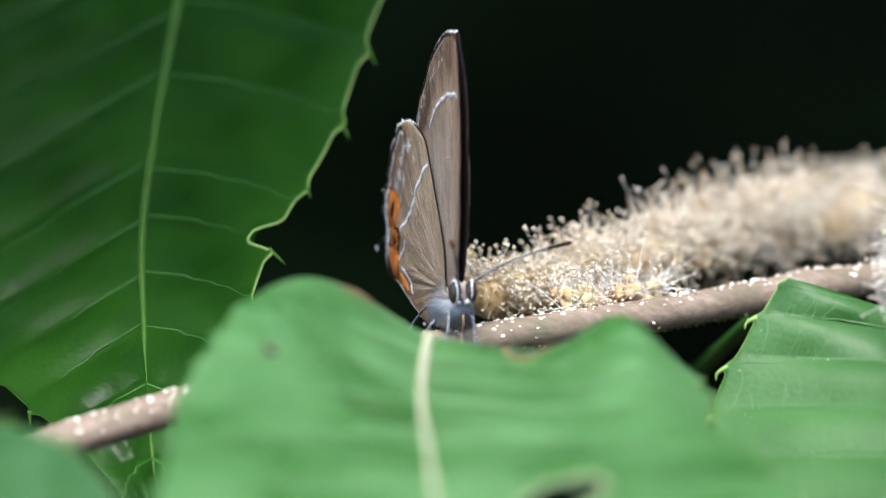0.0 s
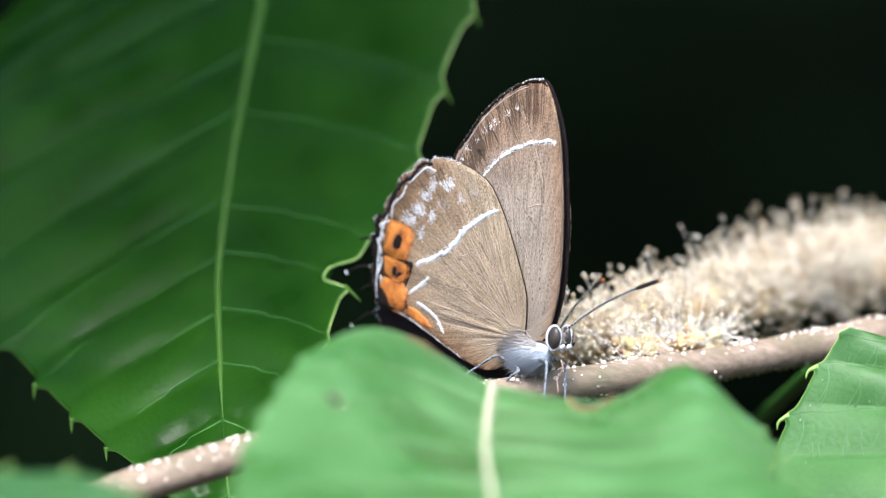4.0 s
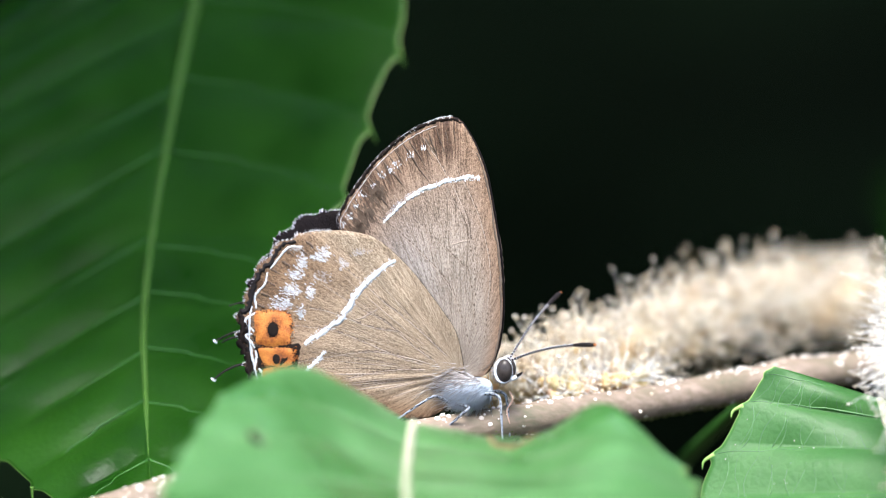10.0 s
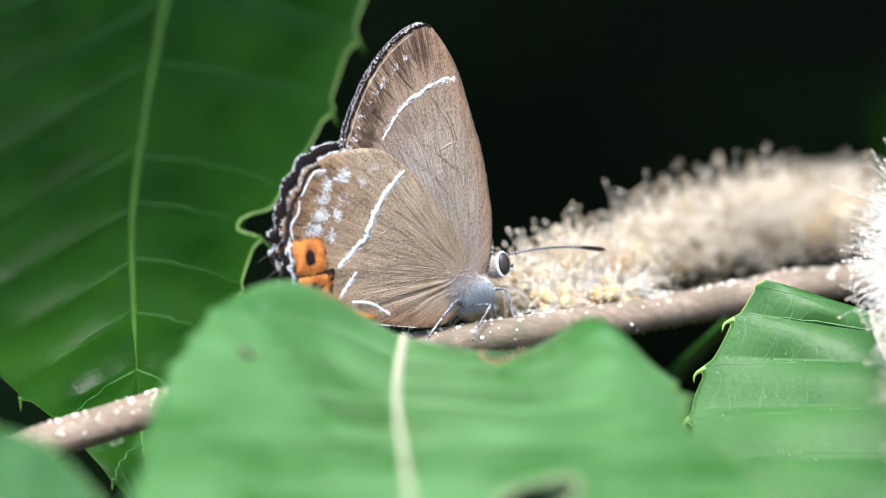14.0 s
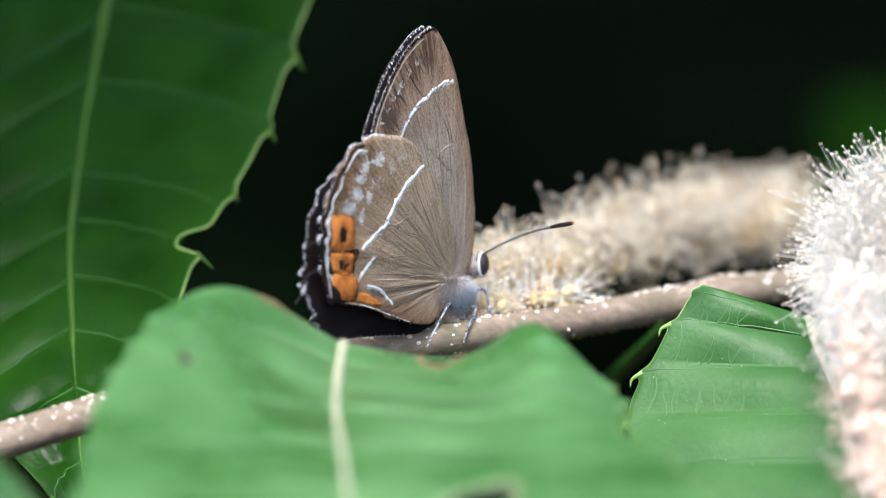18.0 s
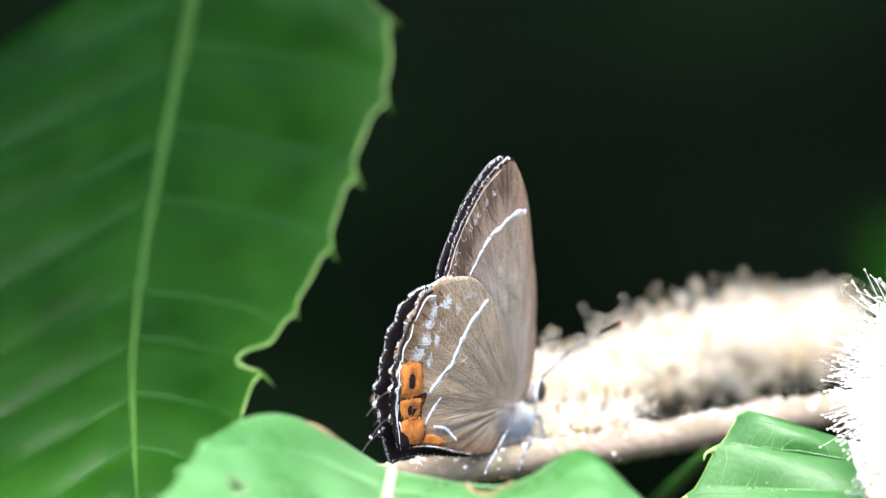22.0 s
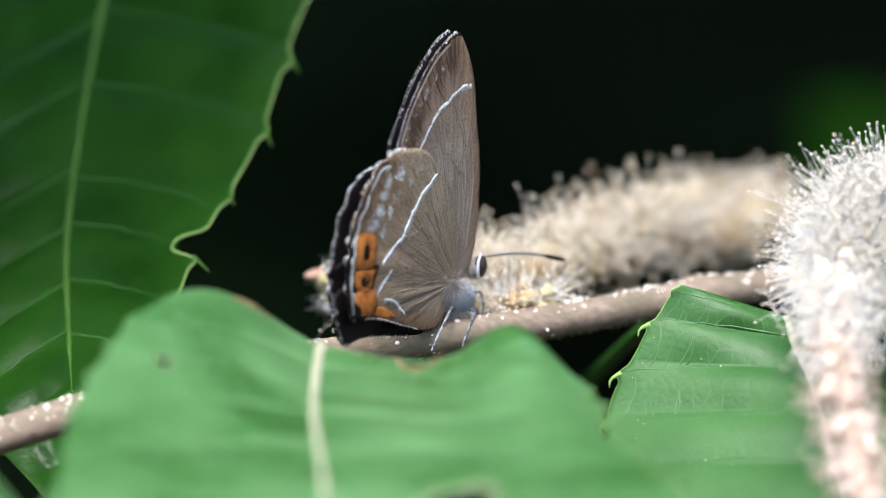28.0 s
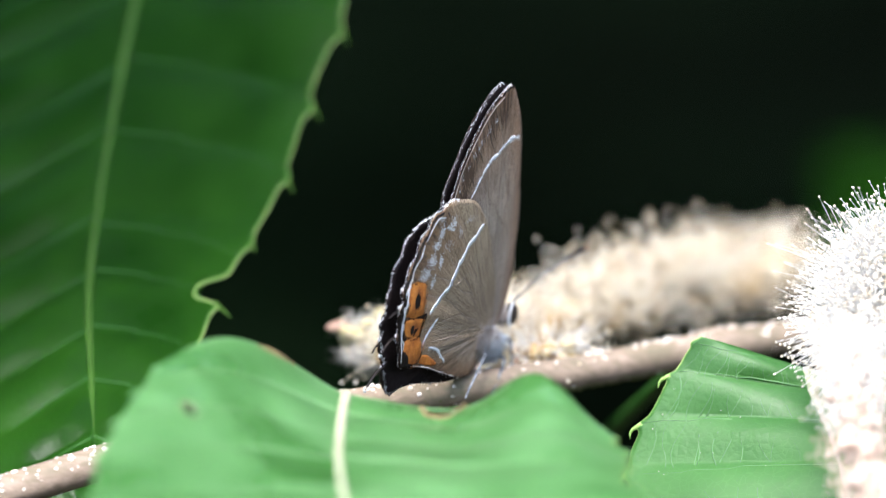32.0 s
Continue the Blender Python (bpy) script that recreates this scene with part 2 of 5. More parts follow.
WING_UPPER = wing_material("black_scales", [(0.3, (0.003, 0.0025, 0.003)), (0.7, (0.016, 0.011, 0.012))], (20 * U, 0, -28 * U), 0.7, 0.0, 0.08, tint=(1, 1, 1))
# pale vein scales; also painted in for light caught on the wing's folds
PALE_SCALE_FOLD_LIGHT = mottled("pale_scales_and_fold_light", [(0.3, (0.24, 0.19, 0.145)), (0.7, (0.36, 0.29, 0.235))], 1500, 0.7)
WHITE_SCALE = mottled("white_scales", [(0.3, (0.46, 0.49, 0.53)), (0.6, (0.74, 0.77, 0.81))], 1800, 0.7, 0.5)
GREY_SCALE = mottled("grey_scales", [(0.35, (0.28, 0.22, 0.18)), (0.65, (0.52, 0.50, 0.50))], 1500, 0.7, 0.5)
JET = mottled("black_scales_patch", [(0.3, (0.005, 0.004, 0.004)), (0.7, (0.020, 0.013, 0.010))], 1500, 0.8, spec=0.1)
BLACK = mottled("black_chitin", [(0.3, (0.008, 0.007, 0.007)), (0.7, (0.025, 0.02, 0.02))], 1500, 0.6, spec=0.12)
ORANGE = mottled("orange_scales", [(0.34, (0.14, 0.035, 0.006)), (0.46, (0.36, 0.105, 0.014)), (0.64, (0.54, 0.20, 0.034))], 1300, 0.65, 0.5)
FUR = mottled("grey_fur", [(0.15, (0.36, 0.42, 0.50)), (0.5, (0.58, 0.66, 0.75)), (0.85, (0.80, 0.85, 0.90))], 800, 0.8, island=True)
FUR_DARK = mottled("brown_fur", [(0.2, (0.26, 0.225, 0.205)), (0.8, (0.54, 0.50, 0.48))], 800, 0.8, island=True)
LEG_SCALE = mottled("leg_scales", [(0.3, (0.10, 0.115, 0.14)), (0.7, (0.33, 0.365, 0.42))], 1500, 0.7)
EYE_DARK = mottled("eye", [(0.3, (0.018, 0.015, 0.014)), (0.7, (0.05, 0.04, 0.036))], 3000, 0.3, spec=0.3)
ABDOMEN = mottled("abdomen_scales", [(0.3, (0.16, 0.125, 0.11)), (0.7, (0.36, 0.31, 0.28))], 900, 0.7, 0.4)
# near-black leaf colours: the thicket's deep shade is put into the colour
PAINTED_SHADE_LEAF = mottled("undergrowth_painted_shade", [(0.36, (0.0026, 0.0041, 0.0022)), (0.55, (0.0040, 0.0105, 0.0040)), (0.70, (0.007, 0.018, 0.005))], 3.0, 0.9, 0.0, spec=0.05, detail=2.0, fine=9.0)
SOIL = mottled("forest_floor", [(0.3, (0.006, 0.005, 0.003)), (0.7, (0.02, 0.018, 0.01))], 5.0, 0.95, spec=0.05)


# ---- mesh helpers ----
def part(name, bm, mat, parent=None, label="", smooth=True):
    me = bpy.data.meshes.new(name)
    for f in bm.faces:
        f.smooth = smooth
    bm.to_mesh(me)
    bm.free()
    for m in (mat if isinstance(mat, (list, tuple)) else [mat]):
        me.materials.append(m)
    ob = new(name, me)
    ob.parent = parent
    return tagged(ob, label)


def thing(name, label, category, m=None, group="", kind=""):
    ob = new(name)
    ob.empty_display_size = 0.002
    if m is not None:
        ob.matrix_world = m
    return tagged(ob, label, category, group, kind)


def spline(points, n):
    """n places along a smooth curve through the points (any dimension)."""
    pts = np.array([tuple(p) for p in points], float)
    if len(pts) == 2:
        return pts[0] + np.linspace(0, 1, n)[:, None] * (pts[1] - pts[0])
    q = np.vstack([2 * pts[0] - pts[1], pts, 2 * pts[-1] - pts[-2]])
    out = []
    for u in np.linspace(0, len(pts) - 1 - 1e-9, n):
        i, f = int(u), u - int(u)
        a, b, c, d = q[i:i + 4]
        out.append(0.5 * (2 * b + (c - a) * f + (2 * a - 5 * b + 4 * c - d) * f * f + (3 * b - a - 3 * c + d) * f ** 3))
    return np.array(out)


def tube(bm, path, radii, sides=8, slots=None, cap=True):
    """A round tube along a path; slots gives each ring's material."""
    path = [Vector(p) for p in path]
    rings, side = [], None
    for i, p in enumerate(path):
        way = (path[min(i + 1, len(path) - 1)] - path[max(i - 1, 0)])
        way = way.normalized() if way.length > 0 else Vector((0, 0, 1))
        if side is None:
            side = way.orthogonal().normalized()
        side = (side - way * side.dot(way)).normalized()
        other = way.cross(side)
        r = float(radii[i] if hasattr(radii, "__len__") else radii)
        rings.append([bm.verts.new(p + r * (math.cos(a) * side + math.sin(a) * other)) for a in np.linspace(0, 2 * math.pi, sides, endpoint=False)])
    for i in range(len(rings) - 1):
        for j in range(sides):
            f = bm.faces.new((rings[i][j], rings[i][(j + 1) % sides], rings[i + 1][(j + 1) % sides], rings[i + 1][j]))
            if slots:
                f.material_index = slots[i]
    if cap:
        for ring in (rings[0][::-1], rings[-1]):
            f = bm.faces.new(ring)
            if slots:
                f.material_index = slots[0] if ring is not rings[-1] else slots[-1]
    return rings


def ball(bm, centre, radii, u=14, v=9, turn=None):
    """An ellipsoid."""
    turn = turn or Matrix.Identity(3)
    made = bmesh.ops.create_uvsphere(bm, u_segments=u, v_segments=v, radius=1.0)["verts"]
    for w in made:
        w.co = Vector(centre) + turn @ Vector((w.co.x * radii[0], w.co.y * radii[1], w.co.z * radii[2]))
    return made


def mesh_part(name, verts, faces, mat, parent=None, label="", kind="", smooth=True, slots=None):
    me = bpy.data.meshes.new(name)
    me.from_pydata([tuple(v) for v in verts], [], faces)
    for m in (mat if isinstance(mat, (list, tuple)) else [mat]):
        me.materials.append(m)
    me.polygons.foreach_set("use_smooth", [smooth] * len(faces))
    if slots:
        me.polygons.foreach_set("material_index", slots)
    me.update()
    ob = new(name, me)
    ob.parent = parent
    return tagged(ob, label, kind=kind)


def hairs(rng, roots, ways, lengths, width):
    """Thin three-sided spikes: verts and faces."""
    verts, faces = [], []
    for p, w, l in zip(roots, ways, lengths):
        w = Vector(w).normalized()
        s = w.orthogonal().normalized()
        o = w.cross(s)
        k = len(verts)
        for a in (0, 2.1, 4.2):
            verts.append(Vector(p) + width * (math.cos(a) * s + math.sin(a) * o))
        verts.append(Vector(p) + w * l)
        faces += [(k, k + 1, k + 3), (k + 1, k + 2, k + 3), (k + 2, k, k + 3)]
    return verts, faces


# ---- the setting: a thicket far behind, its shade painted in, and the forest floor ----
def setting():
    rng = np.random.default_rng(3)
    n, h = 60, 30
    verts, faces = [], []
    for i in range(n + 1):
        a = math.pi * (0.02 + 0.96 * i / n)
        for j in range(h + 1):
            f = j / h
            r = 3.2 + 0.35 * noise.noise((i * 0.31, j * 0.4, 2.0)) + 0.2 * noise.noise((i * 0.9, j * 1.1, 7.0))
            # the top leans in, an unseen overhang added to shade the thicket below
            lean = max(0.0, f - 0.55) * 3.6
            verts.append((math.cos(a) * (r - lean * 0.5) * 1.4, math.sin(a) * (r - lean), -1.3 + 3.6 * f))
    for i in range(n):
        for j in range(h):
            k = i * (h + 1) + j
            faces.append((k, k + 1, k + h + 2, k + h + 1))
    back = mesh_part("backdrop", verts, faces, PAINTED_SHADE_LEAF, kind="structure")
    tagged(back, "thicket of undergrowth behind the twig, its shade painted near black", "thicket")
    # scattered leaves of the thicket
    v, f = [], []
    for _ in range(1500):
        a, z = rng.uniform(0.15, 0.85) * math.pi, rng.uniform(-1.2, 1.0)
        r = rng.uniform(2.35, 2.9)
        c = Vector((math.cos(a) * r * 1.35, math.sin(a) * r, z))
        t = Euler((rng.uniform(-0.9, 0.9), rng.uniform(-0.6, 0.6), rng.uniform(0, 6.3))).to_matrix()
        l, w = rng.uniform(0.05, 0.11), rng.uniform(0.018, 0.035)
        k = len(v)
        for x, y, q in ((-l, 0, 0), (-l * 0.3, w, 0.006), (l * 0.4, w * 0.8, 0.006), (l, 0, -0.01), (l * 0.4, -w * 0.8, 0.006), (-l * 0.3, -w, 0.006)):
            v.append(c + t @ Vector((x, q, y)))
        f += [(k, k + 1, k + 5), (k + 1, k + 2, k + 4, k + 5), (k + 2, k + 3, k + 4)]
    mesh_part("undergrowth_leaves", v, f, PAINTED_SHADE_LEAF, label="dim green undergrowth leaves with their shade in the colour", kind="stuff")["category"] = "foliage"
    # far-off leaf spray added for a green glow, its light in the brighter colour
    v, f = [], []
    for _ in range(22):
        c = P(rng.uniform(1540, 1900), rng.uniform(220, 440), rng.uniform(260, 340))
        t = Euler((rng.uniform(-0.5, 0.5), rng.uniform(-1, 1), rng.uniform(-0.5, 0.5))).to_matrix()
        l, w = rng.uniform(0.005, 0.009), rng.uniform(0.002, 0.0035)
        k = len(v)
        for x, y, q in ((-l, 0, 0), (-l * 0.3, w, 0.003), (l * 0.4, w * 0.8, 0.003), (l, 0, -0.004), (l * 0.4, -w * 0.8, 0.003), (-l * 0.3, -w, 0.003)):
            v.append(c + t @ Vector((x, q, y)))
        f += [(k, k + 1, k + 5), (k + 1, k + 2, k + 4, k + 5), (k + 2, k + 3, k + 4)]
    mesh_part("undergrowth_spray", v, f, LEAF_LEFT, label="dim green spray of leaves in the undergrowth", kind="stuff")["category"] = "foliage"
    g = 80.0
    bm = bmesh.new()
    bmesh.ops.create_grid(bm, x_segments=60, y_segments=60, size=g)
    for w in bm.verts:
        w.co.z = -1.3 + 0.05 * noise.noise(w.co * 0.4)
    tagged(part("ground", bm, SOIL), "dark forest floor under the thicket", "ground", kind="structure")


setting()


# ---- leaves ----
def world_part(name, verts, faces, mat, parent, label="", kind="", slots=None):
    ob = mesh_part(name, verts, faces, mat, parent, label, kind, slots=slots)
    if parent is not None and parent.parent is None:
        ob.matrix_parent_inverse = Matrix.Translation(-parent.location)
    return ob


def world_bm(name, bm, mat, parent, label=""):
    ob = part(name, bm, mat, parent, label)
    if parent is not None and parent.parent is None:
        ob.matrix_parent_inverse = Matrix.Translation(-parent.location)
    return ob


def leaf(name, label, mid, left, right, veins, skin, rib, vein_mat, rib_r, quilt=0.35, hump=None, bites=(), tooth=0.05, rows=150, cols=40, bristle=26, hook=0.85, fold=0.0, spines=(True, True), vein_r=3.2, vein_up=0.13, edge_r=(2.0, 2.0), tooth_mat=None, ladder=0, rib_thin=0.75, dry=None):
    """A toothed leaf in plan units, from three curves (midrib and both margins, base to tip): blade, midrib, side veins, bristles."""
    m, sides = spline(mid, rows), (spline(left, rows), spline(right, rows))
    quilt = quilt if isinstance(quilt, tuple) else (quilt, quilt)
    rng = np.random.default_rng(len(name) + veins)
    root = thing(name, label, "leaf", Matrix.Translation(P(*m[0])), group="chestnut leaves")

    def at(i, v):
        side = sides[0] if v < 0 else sides[1]
        w, s = abs(v), i / (rows - 1)
        ph = (s * veins) % 1.0
        pt = ((s - 0.03) * veins) % 1.0
        near = min(pt, 1 - pt)
        reach = w * (1 + tooth * max(0.0, 1 - near / 0.16) * w ** 8 - 0.02 * w ** 6 * (0.5 + noise.noise((s * 9, v, 4))))
        p = m[i] + (side[i] - m[i]) * reach
        q = quilt[0 if v < 0 else 1]
        p[2] += -q * math.sin(math.pi * ph ** 0.75) * math.sin(math.pi * min(w, 1) ** 0.8) + 0.5 * q * noise.noise((s * 6, v * 3, 1.5))
        if hump:
            dx, dy, dd = hump(s, v)
            p += (dx, dy, dd)
        return p

    grid = [[at(i, -1 + 2 * j / (2 * cols)) for j in range(2 * cols + 1)] for i in range(rows)]
    plan = np.array(grid)
    w = 2 * cols + 1
    faces = []
    for i in range(rows - 1):
        for j in range(w - 1):
            c = (plan[i, j] + plan[i + 1, j + 1]) / 2
            if any(((c[0] - x) * math.cos(a) + (c[1] - y) * math.sin(a)) ** 2 / rx ** 2 + ((c[1] - y) * math.cos(a) - (c[0] - x) * math.sin(a)) ** 2 / ry ** 2 < 1 + 0.25 * noise.noise((c[0] * 0.05, c[1] * 0.05, 3)) for x, y, rx, ry, a in bites):
                continue
            k = i * w + j
            faces.append((k, k + 1, k + w + 1, k + w))
    verts = [P(*p) for p in plan.reshape(-1, 3)]
    if fold:
        # the blade bends over and away behind its crest
        k0, front = len(verts), plan[0]
        for r in range(1, 5):
            verts += [P(p[0], p[1] + fold * r * r * 2.5, p[2] + fold * r) for p in front]
        for r in range(4):
            for j in range(w - 1):
                a = (k0 + (r - 1) * w if r else 0) + j
                b = k0 + r * w + j
                faces.append((a + 1, a, b, b + 1))
    blade = world_part("blade", verts, faces, skin, root)
    thick = blade.modifiers.new("thickness", "SOLIDIFY")
    thick.thickness, thick.offset = 0.00022, 0.0
    bm = bmesh.new()
    lift = -0.10
    tube(bm, [P(p[0], p[1], p[2] + lift) for p in m], [U * rib_r * (1 - rib_thin * i / rows) for i in range(rows)], 8)
    world_bm("midrib", bm, rib, root, "pale raised midrib")
    for k in range(veins):
        i = round(k / veins * (rows - 1))
        for sd in (-1, 1):
            i += int(rng.integers(-2, 3))
            pts = [at(int(np.clip(i + 0.03 * rows * q * q, 0, rows - 1)), sd * q) for q in np.linspace(0.0, 0.98, 14)]
            bm = bmesh.new()
            tube(bm, [P(p[0], p[1], p[2] - vein_up) for q, p in zip(np.linspace(0, 1, 14), pts)], [U * vein_r * (1 - 0.7 * q) for q in np.linspace(0, 1, 14)], 6)
            world_bm("vein", bm, vein_mat, root)
    # rolled edge and bristle teeth
    for sd, spine in ((-1, spines[0]), (1, spines[1])):
        if not spine:
            continue
        bm = bmesh.new()
        tube(bm, [P(*at(i, sd)) for i in range(rows)], U * edge_r[0 if sd < 0 else 1], 5)
        world_bm("margin", bm, TOOTH if sd > 0 else tooth_mat or TOOTH, root, "thin pale rolled leaf margin")
        for k in range(1, veins):
            i = min(round((k / veins + 0.03) * (rows - 1)), rows - 1)
            e, c, f = at(i, sd), at(max(i - 4, 0), sd), m[min(i + 10, rows - 1)]
            out = (e - m[i])[:2]
            out = out / (np.linalg.norm(out) + 1e-6)
            down = (at(min(i + 6, rows - 1), sd) - c)[:2]
            down = down / (np.linalg.norm(down) + 1e-6)
            b = bristle * rng.uniform(0.7, 1.2)
            pts = [(*(e[:2] - out * 5 - down * 4), e[2]), (*(e[:2] + out * b * 0.3 + down * b * 0.35), e[2]), (*(e[:2] + out * b * hook + down * b), e[2] - 0.1)]
            bm = bmesh.new()
            tube(bm, [P(*q) for q in spline(pts, 6)], [U * r for r in (6, 4.5, 3.4, 2.6, 1.8, 0.8)], 6)
            world_bm("tooth", bm, tooth_mat or TOOTH, root)
    if dry:
        bm = bmesh.new()
        tube(bm, [P(p[0], p[1] + 2, p[2] - 0.15) for p in (at(0, v) for v in np.linspace(*dry, 20))], [U * (1.5 + 6 * math.sin(math.pi * k / 19) + 1.5 * noise.noise((k * 0.7, 1, 1))) for k in range(20)], 8)
        world_bm("dry_edge", bm, SCAR, root, "brown dried strip of the leaf edge")
    if ladder:
        # fine cross veins between the side veins
        v3, f3 = [], []
        for k in range(veins):
            for sd in (-1, 1):
                for q in np.linspace(0.1, 0.92, ladder):
                    q1 = q + rng.uniform(-0.05, 0.05)
                    i0, i1 = k / veins * (rows - 1), (k + 1) / veins * (rows - 1)
                    pts = [at(int(np.clip(i0 + (i1 - i0) * e + 0.03 * rows * q * q, 0, rows - 1)), sd * float(np.clip(q + (q1 - q) * e + 0.02 * math.sin(e * 5 + q * 30), 0, 0.97))) for e in np.linspace(0, 1, 7)]
                    b = bmesh.new()
                    tube(b, [P(p[0], p[1], p[2] - 0.10) for p in pts], U * rng.uniform(0.7, 1.2), 4, cap=False)
                    o = len(v3)
                    b.verts.index_update()
                    v3 += [w.co.copy() for w in b.verts]
                    f3 += [tuple(o + w.index for w in fc.verts) for fc in b.faces]
                    b.free()
        world_part("veinlet_net", v3, f3, VEINLET, root, "net of fine cross veins", "stuff")
    for x, y, rx, ry, a in bites:
        bm = bmesh.new()
        ring = []
        flat = plan.reshape(-1, 3)
        notch = y < 680 and rx > 20
        for q in np.linspace(0.1, math.pi - 0.1, 16) if notch else np.linspace(0, 2 * math.pi, 28):
            k = 1 + 0.12 * noise.noise((math.cos(q) * 2, math.sin(q) * 2, x))
            px = x + (rx * math.cos(q) * math.cos(a) - ry * math.sin(q) * math.sin(a)) * k
            py = y + (rx * math.cos(q) * math.sin(a) + ry * math.sin(q) * math.cos(a)) * k
            d = flat[np.argmin((flat[:, 0] - px) ** 2 + (flat[:, 1] - py) ** 2)]
            ring.append((px, py, d[2] - 0.1))
        tube(bm, [P(*q) for q in ring], U * (5.5 if notch else min(4.5, ry * 0.2)), 6)
        world_bm("bite_rim", bm, SCAR if notch else BITE, root, "dry rim of an insect bite")
    return root


def left_hump(s, v):
    if v > 0:
        cut = math.exp(-((s - 0.552) / 0.017) ** 4) * max(0.0, v - 0.84) * 5.5
        return -52 * cut, 0, 0
    return 0, 0, 0


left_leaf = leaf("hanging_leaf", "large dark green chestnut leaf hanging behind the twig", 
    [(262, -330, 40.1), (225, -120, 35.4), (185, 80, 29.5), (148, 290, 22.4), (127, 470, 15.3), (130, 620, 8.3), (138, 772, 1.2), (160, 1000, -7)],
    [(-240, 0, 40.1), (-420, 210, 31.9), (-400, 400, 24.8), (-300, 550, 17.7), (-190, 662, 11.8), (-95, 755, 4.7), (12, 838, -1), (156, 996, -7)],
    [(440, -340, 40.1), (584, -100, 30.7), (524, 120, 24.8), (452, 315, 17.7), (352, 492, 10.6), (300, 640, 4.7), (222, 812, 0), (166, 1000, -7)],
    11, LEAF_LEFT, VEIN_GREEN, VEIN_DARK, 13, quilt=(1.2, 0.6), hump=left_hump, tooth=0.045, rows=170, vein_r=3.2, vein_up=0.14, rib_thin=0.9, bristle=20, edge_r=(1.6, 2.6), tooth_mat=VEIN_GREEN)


def front_hump(s, v):
    w = abs(v)
    fade = max(0.0, 1 - s * 2.2)
    if v < 0:
        return 0, -64 * math.sin(math.pi * w ** 1.3) * fade, -3.0 * w * w
    wave = 40 * math.exp(-((s - 0.36) / 0.10) ** 2) * w ** 4
    return -wave, -98 * math.exp(-((w - 0.72) / 0.2) ** 2) * fade, -2.0 * w * w - 1.5 * math.exp(-((s - 0.3) / 0.1) ** 2) * w ** 3


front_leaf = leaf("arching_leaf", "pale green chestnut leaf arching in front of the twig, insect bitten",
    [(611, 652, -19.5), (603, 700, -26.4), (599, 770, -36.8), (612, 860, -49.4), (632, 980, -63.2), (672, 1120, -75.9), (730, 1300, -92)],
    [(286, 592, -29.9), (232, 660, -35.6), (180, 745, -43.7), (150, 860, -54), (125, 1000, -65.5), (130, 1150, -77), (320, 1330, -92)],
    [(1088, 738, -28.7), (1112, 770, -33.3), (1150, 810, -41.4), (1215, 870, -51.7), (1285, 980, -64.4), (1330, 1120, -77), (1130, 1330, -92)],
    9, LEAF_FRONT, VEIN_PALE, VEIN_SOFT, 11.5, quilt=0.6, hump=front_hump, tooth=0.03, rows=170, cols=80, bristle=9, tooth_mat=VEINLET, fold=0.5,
    bites=[(784, 668, 40, 25, -0.1), (846, 936, 84, 30, -0.32), (333, 677, 19, 10, 0.6)], spines=(True, True), vein_r=2.8, vein_up=0.24, edge_r=(3.4, 3.0), dry=(-0.52, -0.24))

right_leaf = leaf("fresh_leaf", "bright green chestnut leaf with hooked teeth below the twig",
    [(1432, 606, -2), (1450, 662, -4), (1486, 752, -8), (1522, 890, -13), (1572, 1070, -20), (1600, 1250, -26)],
    [(1244, 546, -2.5), (1182, 632, -2.5), (1118, 760, -3.5), (1122, 880, -7), (1190, 1040, -13), (1560, 1250, -26)],
    [(1600, 650, -1), (1720, 715, -5), (1800, 800, -10), (1830, 950, -14), (1800, 1100, -20), (1640, 1250, -26)],
    7, LEAF_RIGHT, VEIN_PALE, VEINLET, 8, quilt=0.6, tooth=0.035, rows=120, bristle=24, hook=0.1, vein_r=1.9, ladder=13)


def specks():
    """Pale specks of dust and pollen on the fresh leaf."""
    rng = np.random.default_rng(31)
    mid, left = spline([(1450, 662, -4), (1486, 752, -8), (1522, 890, -13)], 40), spline([(1182, 632, -2.5), (1118, 760, -3.5), (1122, 880, -7)], 40)
    v, f = [], []
    for _ in range(55):
        i, q = int(rng.integers(0, 40)), rng.uniform(0.02, 0.95)
        p = mid[i] + (left[i] - mid[i]) * q
        c, r, k = P(p[0], p[1], p[2] - 0.42), U * rng.uniform(0.6, 1.3), len(v)
        v += [c + r * (math.cos(a) * RIGHT + math.sin(a) * UP) + AHEAD * 0.0002 for a in np.linspace(0, 6.28, 5, endpoint=False)] + [c]
        f += [(k + (j + 1) % 5, k + j, k + 5) for j in range(5)]
    world_part("pollen_dust", v, f, LENTICEL, right_leaf, "pale specks of pollen on the leaf", "stuff")


specks()

low_leaf = leaf("low_leaf", "dim green chestnut leaf low in front of the twig",
    [(-560, 960, -54), (-380, 960, -57), (-200, 975, -60), (-20, 1010, -64.5), (190, 1110, -72)],
    [(-540, 900, -51), (-380, 825, -51), (-220, 808, -52.5), (-20, 848, -58.5), (186, 1104, -72)],
    [(-560, 1040, -60), (-400, 1150, -72), (-200, 1230, -81), (20, 1240, -84), (186, 1118, -72)],
    7, LEAF_LOW, VEIN_PALE, VEIN_GREEN, 10, quilt=0.4, tooth=0.03, rows=90, cols=24, bristle=14)


